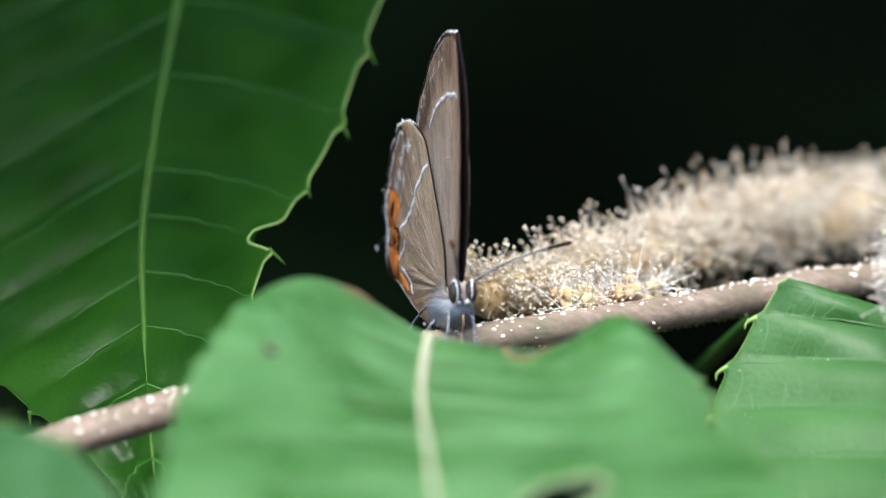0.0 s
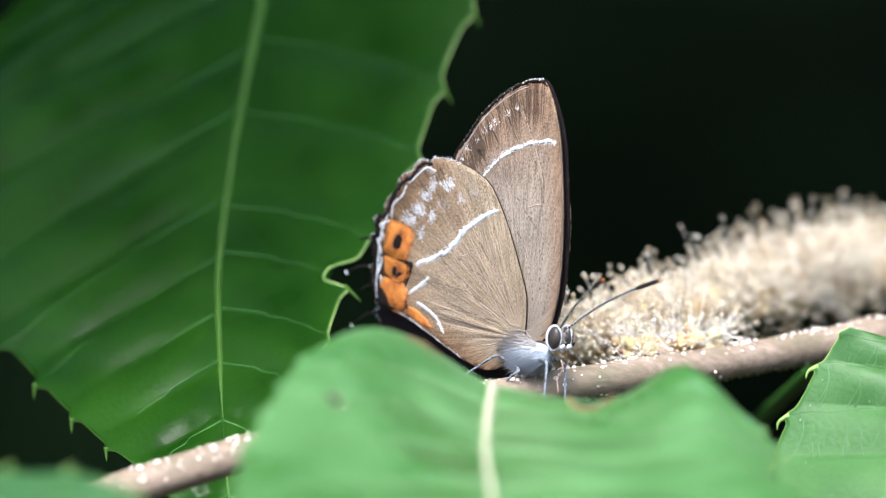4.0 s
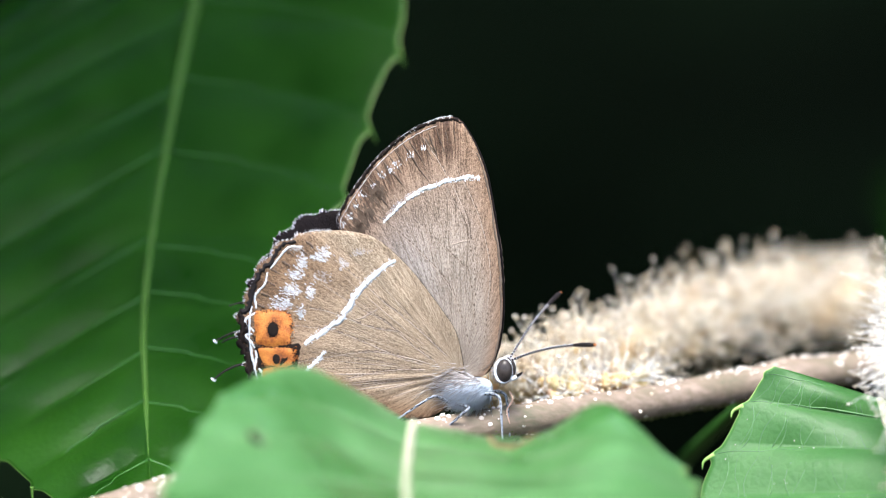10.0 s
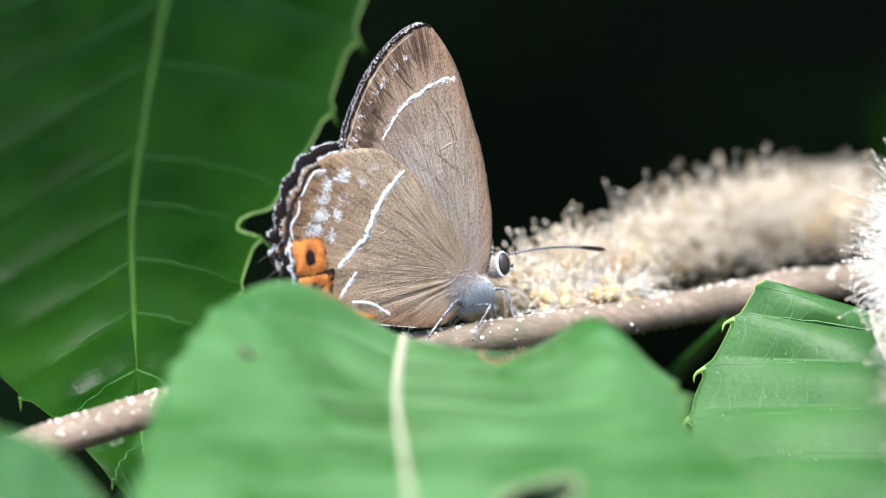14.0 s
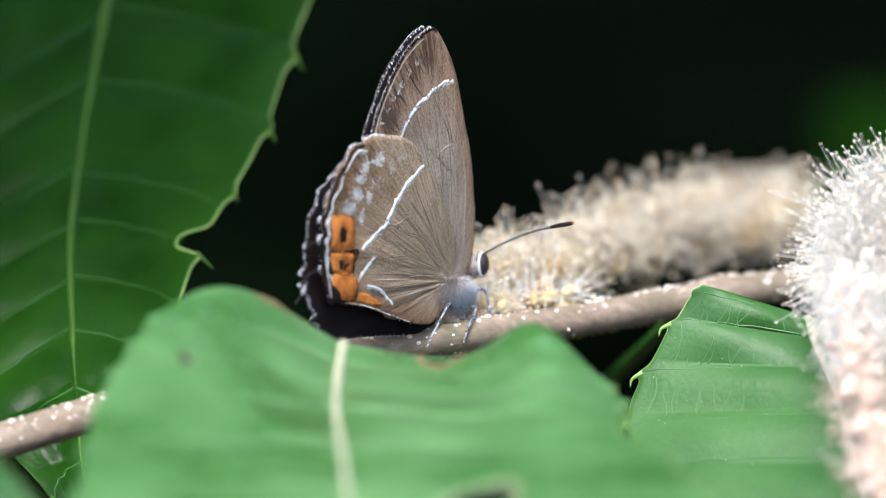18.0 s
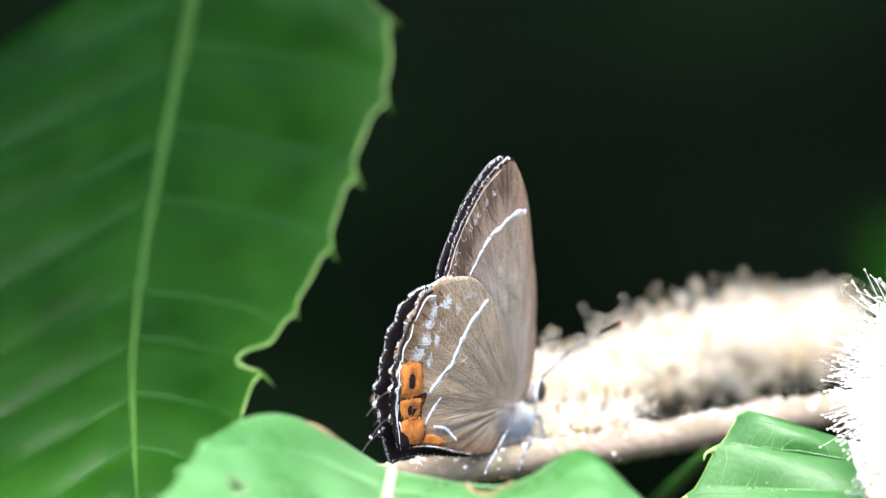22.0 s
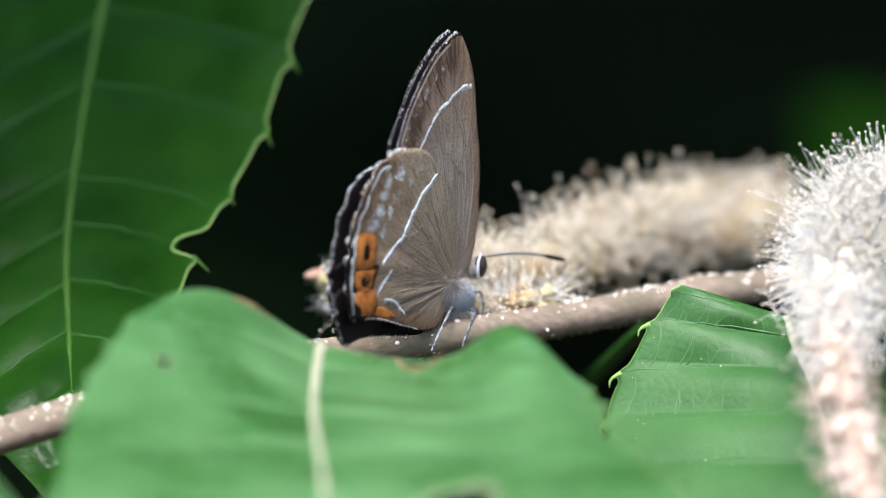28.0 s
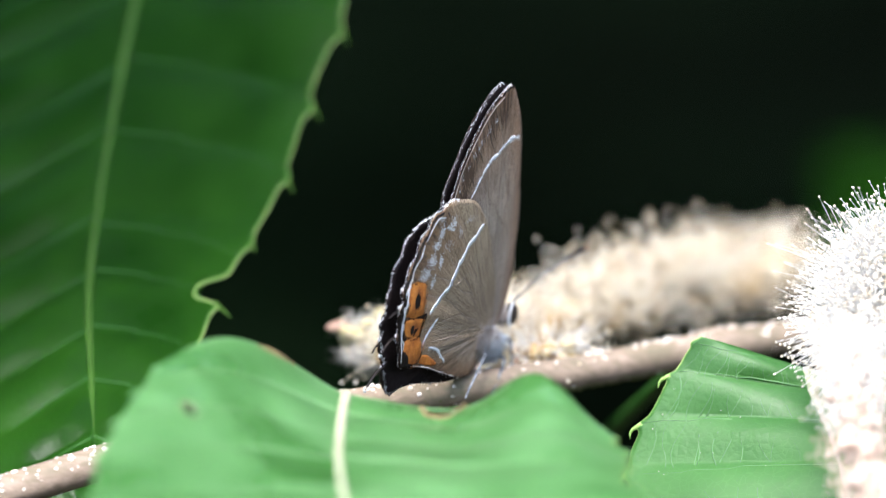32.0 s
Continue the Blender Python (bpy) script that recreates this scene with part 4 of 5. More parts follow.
def fore_pattern(ob, side):
    for line in ([(58, 20), (66, 100), (69, 163), (52, 240), (30, 290), (4, 335)], [(40, 60), (40, 150), (25, 224), (12, 260), (-17, 308)], [(48, 30), (30, 150), (18, 168), (-13, 194), (-74, 250), (-109, 285)],
                 [(36, 20), (0, 120), (-40, 168), (-100, 220), (-150, 252)], [(33, 212), (20, 262), (-30, 350), (-60, 392)]):
        ridge(line, ob, False, side)
    folds(ob, FORE, False, side, (55, 67, 85, 97, 109), 0.35, 0.8, 1.1, 60)
    line = [(47, 323), (18, 321), (-15, 314), (-45, 303), (-75, 288), (-100, 270), (-126, 238)]
    W = "broken white line across the fore wing"
    for a, b, wd, k in (((47, 323), (42, 321), 5.5, 1), ((35, 325), (3, 319), 6.6, 2), ((1, 317), (-30, 309), 7.2, 3), ((-32, 305), (-62, 296), 7.0, 4), ((-63, 291), (-86, 278), 7.6, 5), ((-88, 274), (-108, 257), 6.0, 6), ((-107, 255), (-127, 235), 4.4, 7)):
        c = ((a[0] + b[0]) / 2, (a[1] + b[1]) / 2 + 1.5)
        band("white_line", [a, c, b], wd, WHITE_SCALE, ob, False, side, W, ragged=0.26, proud=1.2, seed=k, taper=0.3)
    dusted("white_dust", line, 9, 300, WHITE_SCALE, ob, False, side, "loose white scales along the line", 31)
    out = smooth_outline(FORE, 150)
    rng = np.random.default_rng(8)
    # dark streaks that run in from the margin on either side of each vein
    for a, b, wd in (((-104, 392), (-45, 311), 4.4), ((-92, 394), (-50, 335), 3.0), ((-138, 354), (-89, 299), 5.0), ((-128, 364), (-92, 322), 3.4), ((-168, 305), (-115, 265), 5.0), ((-172, 296), (-130, 262), 4.0),
                     ((-160, 318), (-126, 288), 3.6), ((-52, 403), (-32, 360), 4.0), ((-70, 402), (-40, 350), 3.2), ((-186, 268), (-158, 246), 4.6), ((-194, 250), (-168, 232), 4.4), ((-20, 414), (-12, 380), 2.6), ((-36, 414), (-20, 366), 2.6), ((-118, 376), (-88, 336), 2.8), ((-150, 338), (-116, 304), 2.8), ((-4, 416), (0, 386), 2.2)):
        a, b = np.array(a), np.array(b)
        band("dark_streak", [a + (b - a) * q + rng.normal(0, 0.8, 2) for q in (0.0, 0.35, 0.7, 1.0)], wd * 1.25, STREAK, ob, False, side, ragged=0.3, seed=int(-a[0]), proud=1.6, taper=1.0)
    white = []
    for x, z, size in ((-106, 340, 5), (-80, 358, 4), (-131, 320, 5), (-148, 300, 4), (-168, 282, 5), (-180, 262, 5), (-190, 244, 5), (-199, 230, 5), (-58, 372, 3), (-116, 330, 3)):
        for _ in range(15):
            c = np.array([x, z]) + rng.normal(0, size * 0.8, 2)
            g = (c - BASE) / np.linalg.norm(c - BASE)
            white.append((c, g * rng.uniform(1.2, 2.6), rng.uniform(0.7, 1.4)))
    flecks("white_powder", white, WHITE_SCALE, ob, False, side, "row of white dashes inside the margin", 3.0)
    band("dark_edge", [BASE + (out[k] - BASE) * 0.994 for k in range(60, 124, 4)], 6, JET, ob, False, side, seed=2)
    band("margin_line", [BASE + (out[k] - BASE) * 0.974 for k in range(72, 124, 4)], 1.8, GREY_SCALE, ob, False, side, seed=3, ragged=0.4)
    dark = []
    for _ in range(420):
        i = int(rng.integers(3))
        c = np.array([(-141, 288), (-160, 248), (-170, 226)][i]) + rng.normal(0, (9, 9, 6)[i], 2)
        w = (c - BASE) / np.linalg.norm(c - BASE) * rng.uniform(2.5, 7)
        dark.append((c, w, rng.uniform(1.2, 2.6)))
    flecks("dark_dusting", dark, STREAK, ob, False, side, "dark brown smudges near the margin", 3.4)
    band("cell_bar", [(-3, 202), (15, 208), (33, 212)], 2.6, PALE_SCALE_FOLD_LIGHT, ob, False, side, proud=0.8)
    band("costal_edge", [(60, -20), (81, 9), (91, 69), (90, 130), (84, 191), (73, 251), (58, 322), (40, 368)], 4, CREASE_SHADE_BROWN, ob, False, side, proud=1.0)


def folds(ob, outline, hind, side, ks, near, far, wide, seed, mat=None):
    """Shade and light of the folds along the veins, painted as dark and pale bands."""
    out = smooth_outline(outline, 150)
    rng = np.random.default_rng(seed)
    for i, k in enumerate(ks):
        e = out[k] - BASE
        bow = np.array([-e[1], e[0]]) * rng.uniform(-0.03, 0.03)
        q0, q1 = near * rng.uniform(0.8, 1.3), far * rng.uniform(0.8, 1.05)
        line = [BASE + e * q + bow * math.sin(q * 3) for q in np.linspace(q0, q1, 5)]
        band("fold_shading", line, wide * rng.uniform(0.7, 1.2), mat or CREASE_SHADE_BROWN, ob, hind, side, ragged=0.2, proud=0.9, seed=seed + k, jog=0.0, taper=1.0)


def hind_pattern(ob, side):
    for line in ([(-4, 5), (-40, 40), (-85, 81), (-112, 101), (-140, 128), (-200, 180)], [(-24, -6), (-65, 24), (-92, 50), (-119, 72), (-156, 92), (-230, 140)], [(-34, -9), (-115, 12), (-163, 14), (-226, 6), (-285, -3)],
                 [(-45, -19), (-108, -19), (-186, -32), (-236, -48)], [(-49, -10), (-96, 6), (-152, 32), (-208, 53), (-280, 65)], [(-92, 50), (-150, 62), (-215, 88), (-290, 100)]):
        ridge(line, ob, True, side, 1.2)
    folds(ob, HIND, True, side, (38, 54, 66, 78, 90, 102), 0.3, 0.75, 1.2, 40)
    folds(ob, HIND, True, side, (106, 110, 114, 118, 122, 126), 0.25, 0.66, 1.1, 50)
    folds(ob, HIND, True, side, (104, 108, 112, 115, 118, 121, 124, 127, 130), 0.3, 0.75, 3.0, 70, PALE_SCALE_FOLD_LIGHT)
    folds(ob, HIND, True, side, (42, 50, 57, 69, 81, 93), 0.25, 0.7, 1.5, 90, PALE_SCALE_FOLD_LIGHT)
    W = "white line across the hind wing"
    band("white_line", [(-90, 178), (-118, 160), (-140, 142), (-164, 120), (-178, 94), (-204, 68), (-233, 50), (-262, 31)], 10.5, WHITE_SCALE, ob, True, side, W, ragged=0.24, proud=1.0)
    dusted("white_dust", [(-90, 178), (-118, 160), (-140, 142), (-164, 120), (-178, 94), (-204, 68), (-233, 50), (-262, 31)], 13.5, 420, WHITE_SCALE, ob, True, side, "loose white scales along the line", 32)
    band("white_line", [(-225, 17), (-240, 2), (-252, -8), (-268, -25)], 5.6, WHITE_SCALE, ob, True, side, W, ragged=0.16, seed=3)
    dusted("white_dust", [(-225, 17), (-240, 2), (-252, -8), (-268, -25)], 9, 120, WHITE_SCALE, ob, True, side, "loose white scales along the line", 33)
    band("white_line", [(-242, -33), (-215, -38), (-190, -48), (-163, -68)], 5.0, WHITE_SCALE, ob, True, side, W, ragged=0.16, seed=4)
    dusted("white_dust", [(-242, -33), (-215, -38), (-190, -48), (-163, -68)], 8, 130, WHITE_SCALE, ob, True, side, "loose white scales along the line", 34)
    out = smooth_outline(HIND, 150)
    for k0, k1 in ((52, 62), (63, 72), (73, 81), (82, 90), (91, 99), (100, 108)):
        band("margin_line", [BASE + (out[k] - BASE) * (0.945 + 0.012 * math.sin((k - k0) * math.pi / (k1 - k0))) for k in np.linspace(k0, k1, 4).astype(int)], 4.2, WHITE_SCALE, ob, True, side, "short white line inside the margin", seed=5 + k0, ragged=0.2)
    band("dark_margin", [BASE + (out[k] - BASE) * 0.980 for k in range(52, 120, 4)], 10, BLACK, ob, True, side, seed=6)
    rng = np.random.default_rng(12)
    white, grey = [], []
    for x, z, rx, rz, count in ((-220, 192, 9, 8, 50), (-232, 186, 10, 4, 30), (-261, 175, 6, 9, 50), (-274, 155, 9, 7, 60), (-284, 127, 10, 8, 80), (-301, 103, 11, 8, 90), (-322, 82, 9, 5, 40), (-248, 123, 6, 8, 40), (-268, 87, 6, 8, 40),
                                (-152, 194, 9, 5, 16), (-186, 172, 6, 7, 22), (-224, 150, 9, 7, 26), (-270, 201, 10, 3, 22)):
        for i in range(count * 2):
            c = np.array([x, z]) + rng.normal(0, 1, 2) * (rx * 0.8, rz * 0.8)
            g = (c - BASE) / np.linalg.norm(c - BASE)
            w = (g + rng.normal(0, 0.3, 2)) * rng.uniform(1.5, 3.6)
            (grey if i % 3 == 0 or count < 30 else white).append((c, w, rng.uniform(0.8, 1.8)))
    flecks("white_powder", white, WHITE_SCALE, ob, True, side, "white powdering of scales")
    flecks("grey_powder", grey, GREY_SCALE, ob, True, side, "greyish powdering of scales")
    for k in range(50, 92, 3):
        g = out[k] - BASE
        band("dark_streak", [BASE + g * 0.90, BASE + g * 0.925, BASE + g * 0.945], rng.uniform(2.5, 5), STREAK, ob, True, side, seed=k + 3, ragged=0.5, proud=1.6)
    band("cell_bar", [(-125, 92), (-150, 78), (-172, 72)], 2.4, PALE_SCALE_FOLD_LIGHT, ob, True, side, seed=9, proud=0.8)
    patch("dark_ground", [(-356, 30), (-318, 33), (-276, 31), (-272, 20), (-280, -14), (-268, -50), (-300, -62), (-340, -60), (-352, -30), (-350, 0)], JET, ob, True, side, proud=1.4)
    patch("dark_blotch", [(-352, -28), (-334, -34), (-318, -46), (-316, -62), (-340, -62), (-352, -48)], JET, ob, True, side, proud=3.6)
    band("margin_line", [(-356, 100), (-361, 82), (-363, 46), (-361, 14), (-354, -18), (-345, -52)], 3.6, WHITE_SCALE, ob, True, side, "white line inside the margin", seed=15, ragged=0.3, proud=4.2)
    band("margin_line", [(-300, -63), (-262, -66), (-210, -76), (-160, -88), (-110, -100)], 2.4, GREY_SCALE, ob, True, side, "white inner edge of the hind wing", seed=17, ragged=0.4, proud=2.0)
    band("dark_margin", [(-379, 92), (-376, 62), (-380, 30), (-366, 4), (-364, -22), (-350, -48)], 13, JET, ob, True, side, ragged=0.3, proud=2.2, seed=16)
    patch("orange_spot", [(-352, 60), (-351, 82), (-346, 90), (-318, 92), (-294, 88), (-288, 80), (-286, 60), (-289, 42), (-293, 32), (-314, 29), (-344, 31), (-350, 37)], ORANGE, ob, True, side, "orange eyespot patch", proud=2.4)
    patch("pupil", disc(-319, 58, 10, 13), JET, ob, True, side, proud=3.6)
    dusted("pupil_dust", disc(-319, 58, 10, 13), 8, 90, JET, ob, True, side, "ragged rim of the pupil", 46, 4.6)
    patch("orange_spot", [(-349, 25), (-316, 26), (-284, 22), (-283, 4), (-292, -8), (-322, -8), (-343, 2)], ORANGE, ob, True, side, proud=2.4)
    patch("pupil", disc(-316, 5, 7, 9), JET, ob, True, side, proud=3.6)
    patch("orange_spot", [(-341, -12), (-308, -9), (-284, -12), (-272, -32), (-276, -56), (-300, -58), (-322, -50), (-342, -36)], ORANGE, ob, True, side, proud=2.4)
    patch("orange_spot", [(-262, -46), (-238, -48), (-204, -62), (-204, -69), (-236, -66), (-262, -60)], ORANGE, ob, True, side, proud=2.4)
    for pts, n, seed in (([(-352, 88), (-318, 93), (-292, 89), (-285, 62), (-289, 34), (-314, 28), (-350, 33), (-353, 60)], 150, 41), ([(-284, 26), (-282, 4), (-292, -10), (-320, -10), (-346, -4)], 110, 42), ([(-270, -14), (-270, -34), (-276, -58), (-304, -60)], 80, 43)):
        dusted("orange_dust", [(x * 0.985 - 3, z) for x, z in pts], 9, n, ORANGE, ob, True, side, "ragged orange scales of the eyespots", seed + 20, 4.0)
        dusted("dark_dust", pts, 6, n, JET, ob, True, side, "dark scales round the eyespots", seed, 4.2)
    for pts, r, tip in (([(-366, -2), (-392, -6), (-414, -16), (-434, -30)], 2.2, True), ([(-376, 46), (-398, 44), (-416, 36)], 1.9, False)):
        line = spline(pts, 16)
        bm = bmesh.new()
        path = [on_wing(x, z, True, side, 0) + Vector((0, -side * 2 * U, 0)) for x, z in line]
        tube(bm, path, [U * r * (1.25 - 0.5 * q) for q in np.linspace(0, 1, 16)], 7)
        part("tail", bm, BLACK, ob, "thin black tail of the hind wing")
        if tip:
            bm = bmesh.new()
            ball(bm, path[-1], (U * 5.5, U * 2, U * 2.6), 10, 7, Euler((0, 0.6, 0)).to_matrix())
            part("tail_tip", bm, WHITE_SCALE, ob, "white tip of the tail")


def antenna(name, parent, length=200):
    """Along +x: a banded shaft that thickens to a dark club with an orange tip."""
    n = 160
    bm = bmesh.new()
    pts, rad, slots = [], [], []
    for k in range(n):
        q = k / (n - 1)
        pts.append((q * length * U, 0, 10 * math.sin(q * math.pi) * U))
        rad.append(U * (2.2 + 1.9 * max(0.0, min(1, (q - 0.7) / 0.15)) - 2.0 * max(0.0, q - 0.95) / 0.05 * 0.7))
        slots.append(2 if q > 0.984 else 0 if q > 0.76 else 1 if k % 5 < 1 else 0)
    tube(bm, pts, rad, 8, slots)
    return part(name, bm, [BLACK, WHITE_SCALE, ORANGE], parent, "black and white banded antenna with orange tip")


def leg(parent, points, thick=3.5):
    """A scaled leg through its joints, pale and speckled black."""
    n = 40
    line = spline(points, n)
    bm = bmesh.new()
    rad = [U * thick * (1.0 - 0.5 * k / n + (0.1 if k % 5 == 0 else 0)) for k in range(n)]
    rng = np.random.default_rng(int(abs(points[1][0])))
    tube(bm, [Vector(p) * U for p in line], rad, 8)
    bm.faces.ensure_lookup_table()
    for f in bm.faces:
        f.material_index = 0 if rng.uniform() < (0.25 if f.index < 90 else 0.58) else 1
    return part("leg", bm, [BLACK, LEG_SCALE], parent, "pale bluish grey leg speckled black")


def butterfly():
    root = thing("butterfly", "brown hairstreak butterfly with white lines and orange eyespots on closed wings", "butterfly")
    rng = np.random.default_rng(21)
    fn = wing("fore_wing", "", FORE, False, -1, root, (10.6, 19.5))
    ff = wing("fore_wing", "", FORE, False, 1, root, (10.6, 19.5))
    hn = wing("hind_wing", "", HIND, True, -1, root, (10, 31))
    hf = wing("hind_wing", "", HIND, True, 1, root, (10, 31))
    for ob, side in ((fn, -1), (ff, 1)):
        fore_pattern(ob, side)
    for ob, side in ((hn, -1), (hf, 1)):
        hind_pattern(ob, side)
    # body
    bm = bmesh.new()
    ball(bm, (42 * U, 0, -50 * U), (35 * U, 16 * U, 18 * U), 20, 12, Euler((0, -0.15, 0)).to_matrix())
    part("thorax", bm, FUR, root, "furry pale grey thorax")
    tufts = ([], [], []), ([], [], [])
    for _ in range(8000):
        d = Vector(rng.normal(0, 1, 3)).normalized()
        if d.z > 0.97:
            continue
        roots, ways, ls = tufts[0 if d.z + 0.5 * max(0.0, -d.x) + rng.normal(0, 0.35) > 0.55 else 1]
        roots.append(Vector((42 + 35 * d.x, 16 * d.y, -50 + 18 * d.z)) * U)
        ways.append(Vector((-0.55, d.y * 0.6, d.z * 0.25 - 0.55)) + Vector(rng.normal(0, 0.24, 3)))
        ls.append(U * rng.uniform(14, 44))
    for (roots, ways, ls), mat, label in zip(tufts, (FUR_DARK, FUR), ("brownish grey hairs", "long blue-grey hairs")):
        v, f = hairs(rng, roots, ways, ls, U * 0.85)
        mesh_part("thorax_fur", v, f, mat, root, label, "stuff")
    roots, ways, ls = [], [], []
    for k in range(900):
        x, z = 14 + rng.normal(0, 20), -46 + rng.normal(0, 14)
        roots.append(on_wing(x, z, True, -1 if k % 2 else 1, 0.5))
        ways.append((-0.9 + rng.normal(0, 0.25), (-0.25 if k % 2 else 0.25), -0.35 + rng.normal(0, 0.3)))
        ls.append(U * rng.uniform(14, 34))
    v, f = hairs(rng, roots, ways, ls, U * 0.7)
    mesh_part("basal_fur", v, f, FUR_DARK, root, "soft brownish hairs at the wing bases", "stuff")
    bm = bmesh.new()
    line = spline([(10, 0, -50), (-60, 0, -54), (-130, 0, -58), (-175, 0, -56)], 24)
    tube(bm, [Vector(p) * U for p in line], [U * (5 + 15 * math.sin(math.pi * (0.12 + 0.82 * q)) ** 0.7 + 1.2 * math.sin(q * 50)) for q in np.linspace(0, 1, 24)], 14)
    for w in bm.verts:
        w.co.y *= 0.45
    part("abdomen", bm, ABDOMEN, root, "slender grey abdomen between the wings")
    bm = bmesh.new()
    ball(bm, (93 * U, 0, -20 * U), (15 * U, 17 * U, 18 * U), 16, 10)
    part("head", bm, ABDOMEN, root, "small grey furry head")
    roots, ways, ls = [], [], []
    for _ in range(500):
        d = Vector(rng.normal(0, 1, 3)).normalized()
        if abs(d.y) > 0.55:
            continue
        roots.append(Vector((93 + 14 * d.x, 16 * d.y, -20 + 17 * d.z)) * U)
        ways.append(d + Vector((0.3, 0, -0.1)))
        ls.append(U * rng.uniform(4, 11))
    v, f = hairs(rng, roots, ways, ls, U * 0.9)
    mesh_part("face_fur", v, f, FUR_DARK, root, "", "stuff")
    for side in (-1, 1):
        bm = bmesh.new()
        ball(bm, (101 * U, side * 14 * U, -16 * U), (15 * U, 12 * U, 21 * U), 18, 12)
        part("eye", bm, EYE_DARK, root, "glossy dark compound eye")
        bm = bmesh.new()
        ring = [Vector((100 + 15 * math.cos(a), side * (15.5 - 2.5 * math.cos(a)), -16 + 21.5 * math.sin(a))) * U for a in np.linspace(0, 2 * math.pi, 33)]
        tube(bm, ring, [U * (2.0 - 0.8 * math.cos(a)) for a in np.linspace(0, 2 * math.pi, 33)], 6)
        part("eye_ring", bm, WHITE_SCALE, root, "white scale ring round the eye")
        bm = bmesh.new()
        tube(bm, [Vector(p) * U for p in spline([(106, side * 6, -32), (119, side * 8, -29), (128, side * 9, -20)], 8)], [U * r for r in (5, 5, 4.5, 4, 3.5, 3, 2, 1)], 7, [1] * 5 + [0] * 3)
        part("palp", bm, [BLACK, WHITE_SCALE], root, "white palp with dark tip")
        leg(root, [(58, side * 10, -62), (78, side * 18, -58), (95, side * 22, -64), (100, side * 25, -96), (104, side * 27, -138)])
        leg(root, [(14, side * 14, -80), (32, side * 30, -80), (43, side * 38, -84), (26, side * 42, -100), (4, side * 44, -122), (-8, side * 45, -140)])
        leg(root, [(6, side * 14, -80), (-14, side * 25, -68), (-26, side * 29, -68), (-56, side * 33, -88), (-88, side * 36, -112), (-106, side * 38, -128)], 3.1)
    an = antenna("antenna", root)
    af = antenna("antenna", root)
    bm = bmesh.new()
    tube(bm, [Vector(p) * U for p in spline([(108, 0, -54), (114, 0, -70), (104, 0, -88), (110, 0, -112)], 16)], U * 1.2, 6)
    part("proboscis", bm, BUD, root, "thin brown proboscis")
    return root, fn, ff, hn, hf, an, af


FLY, FORE_R, FORE_L, HIND_R, HIND_L, ANT_R, ANT_L = butterfly()

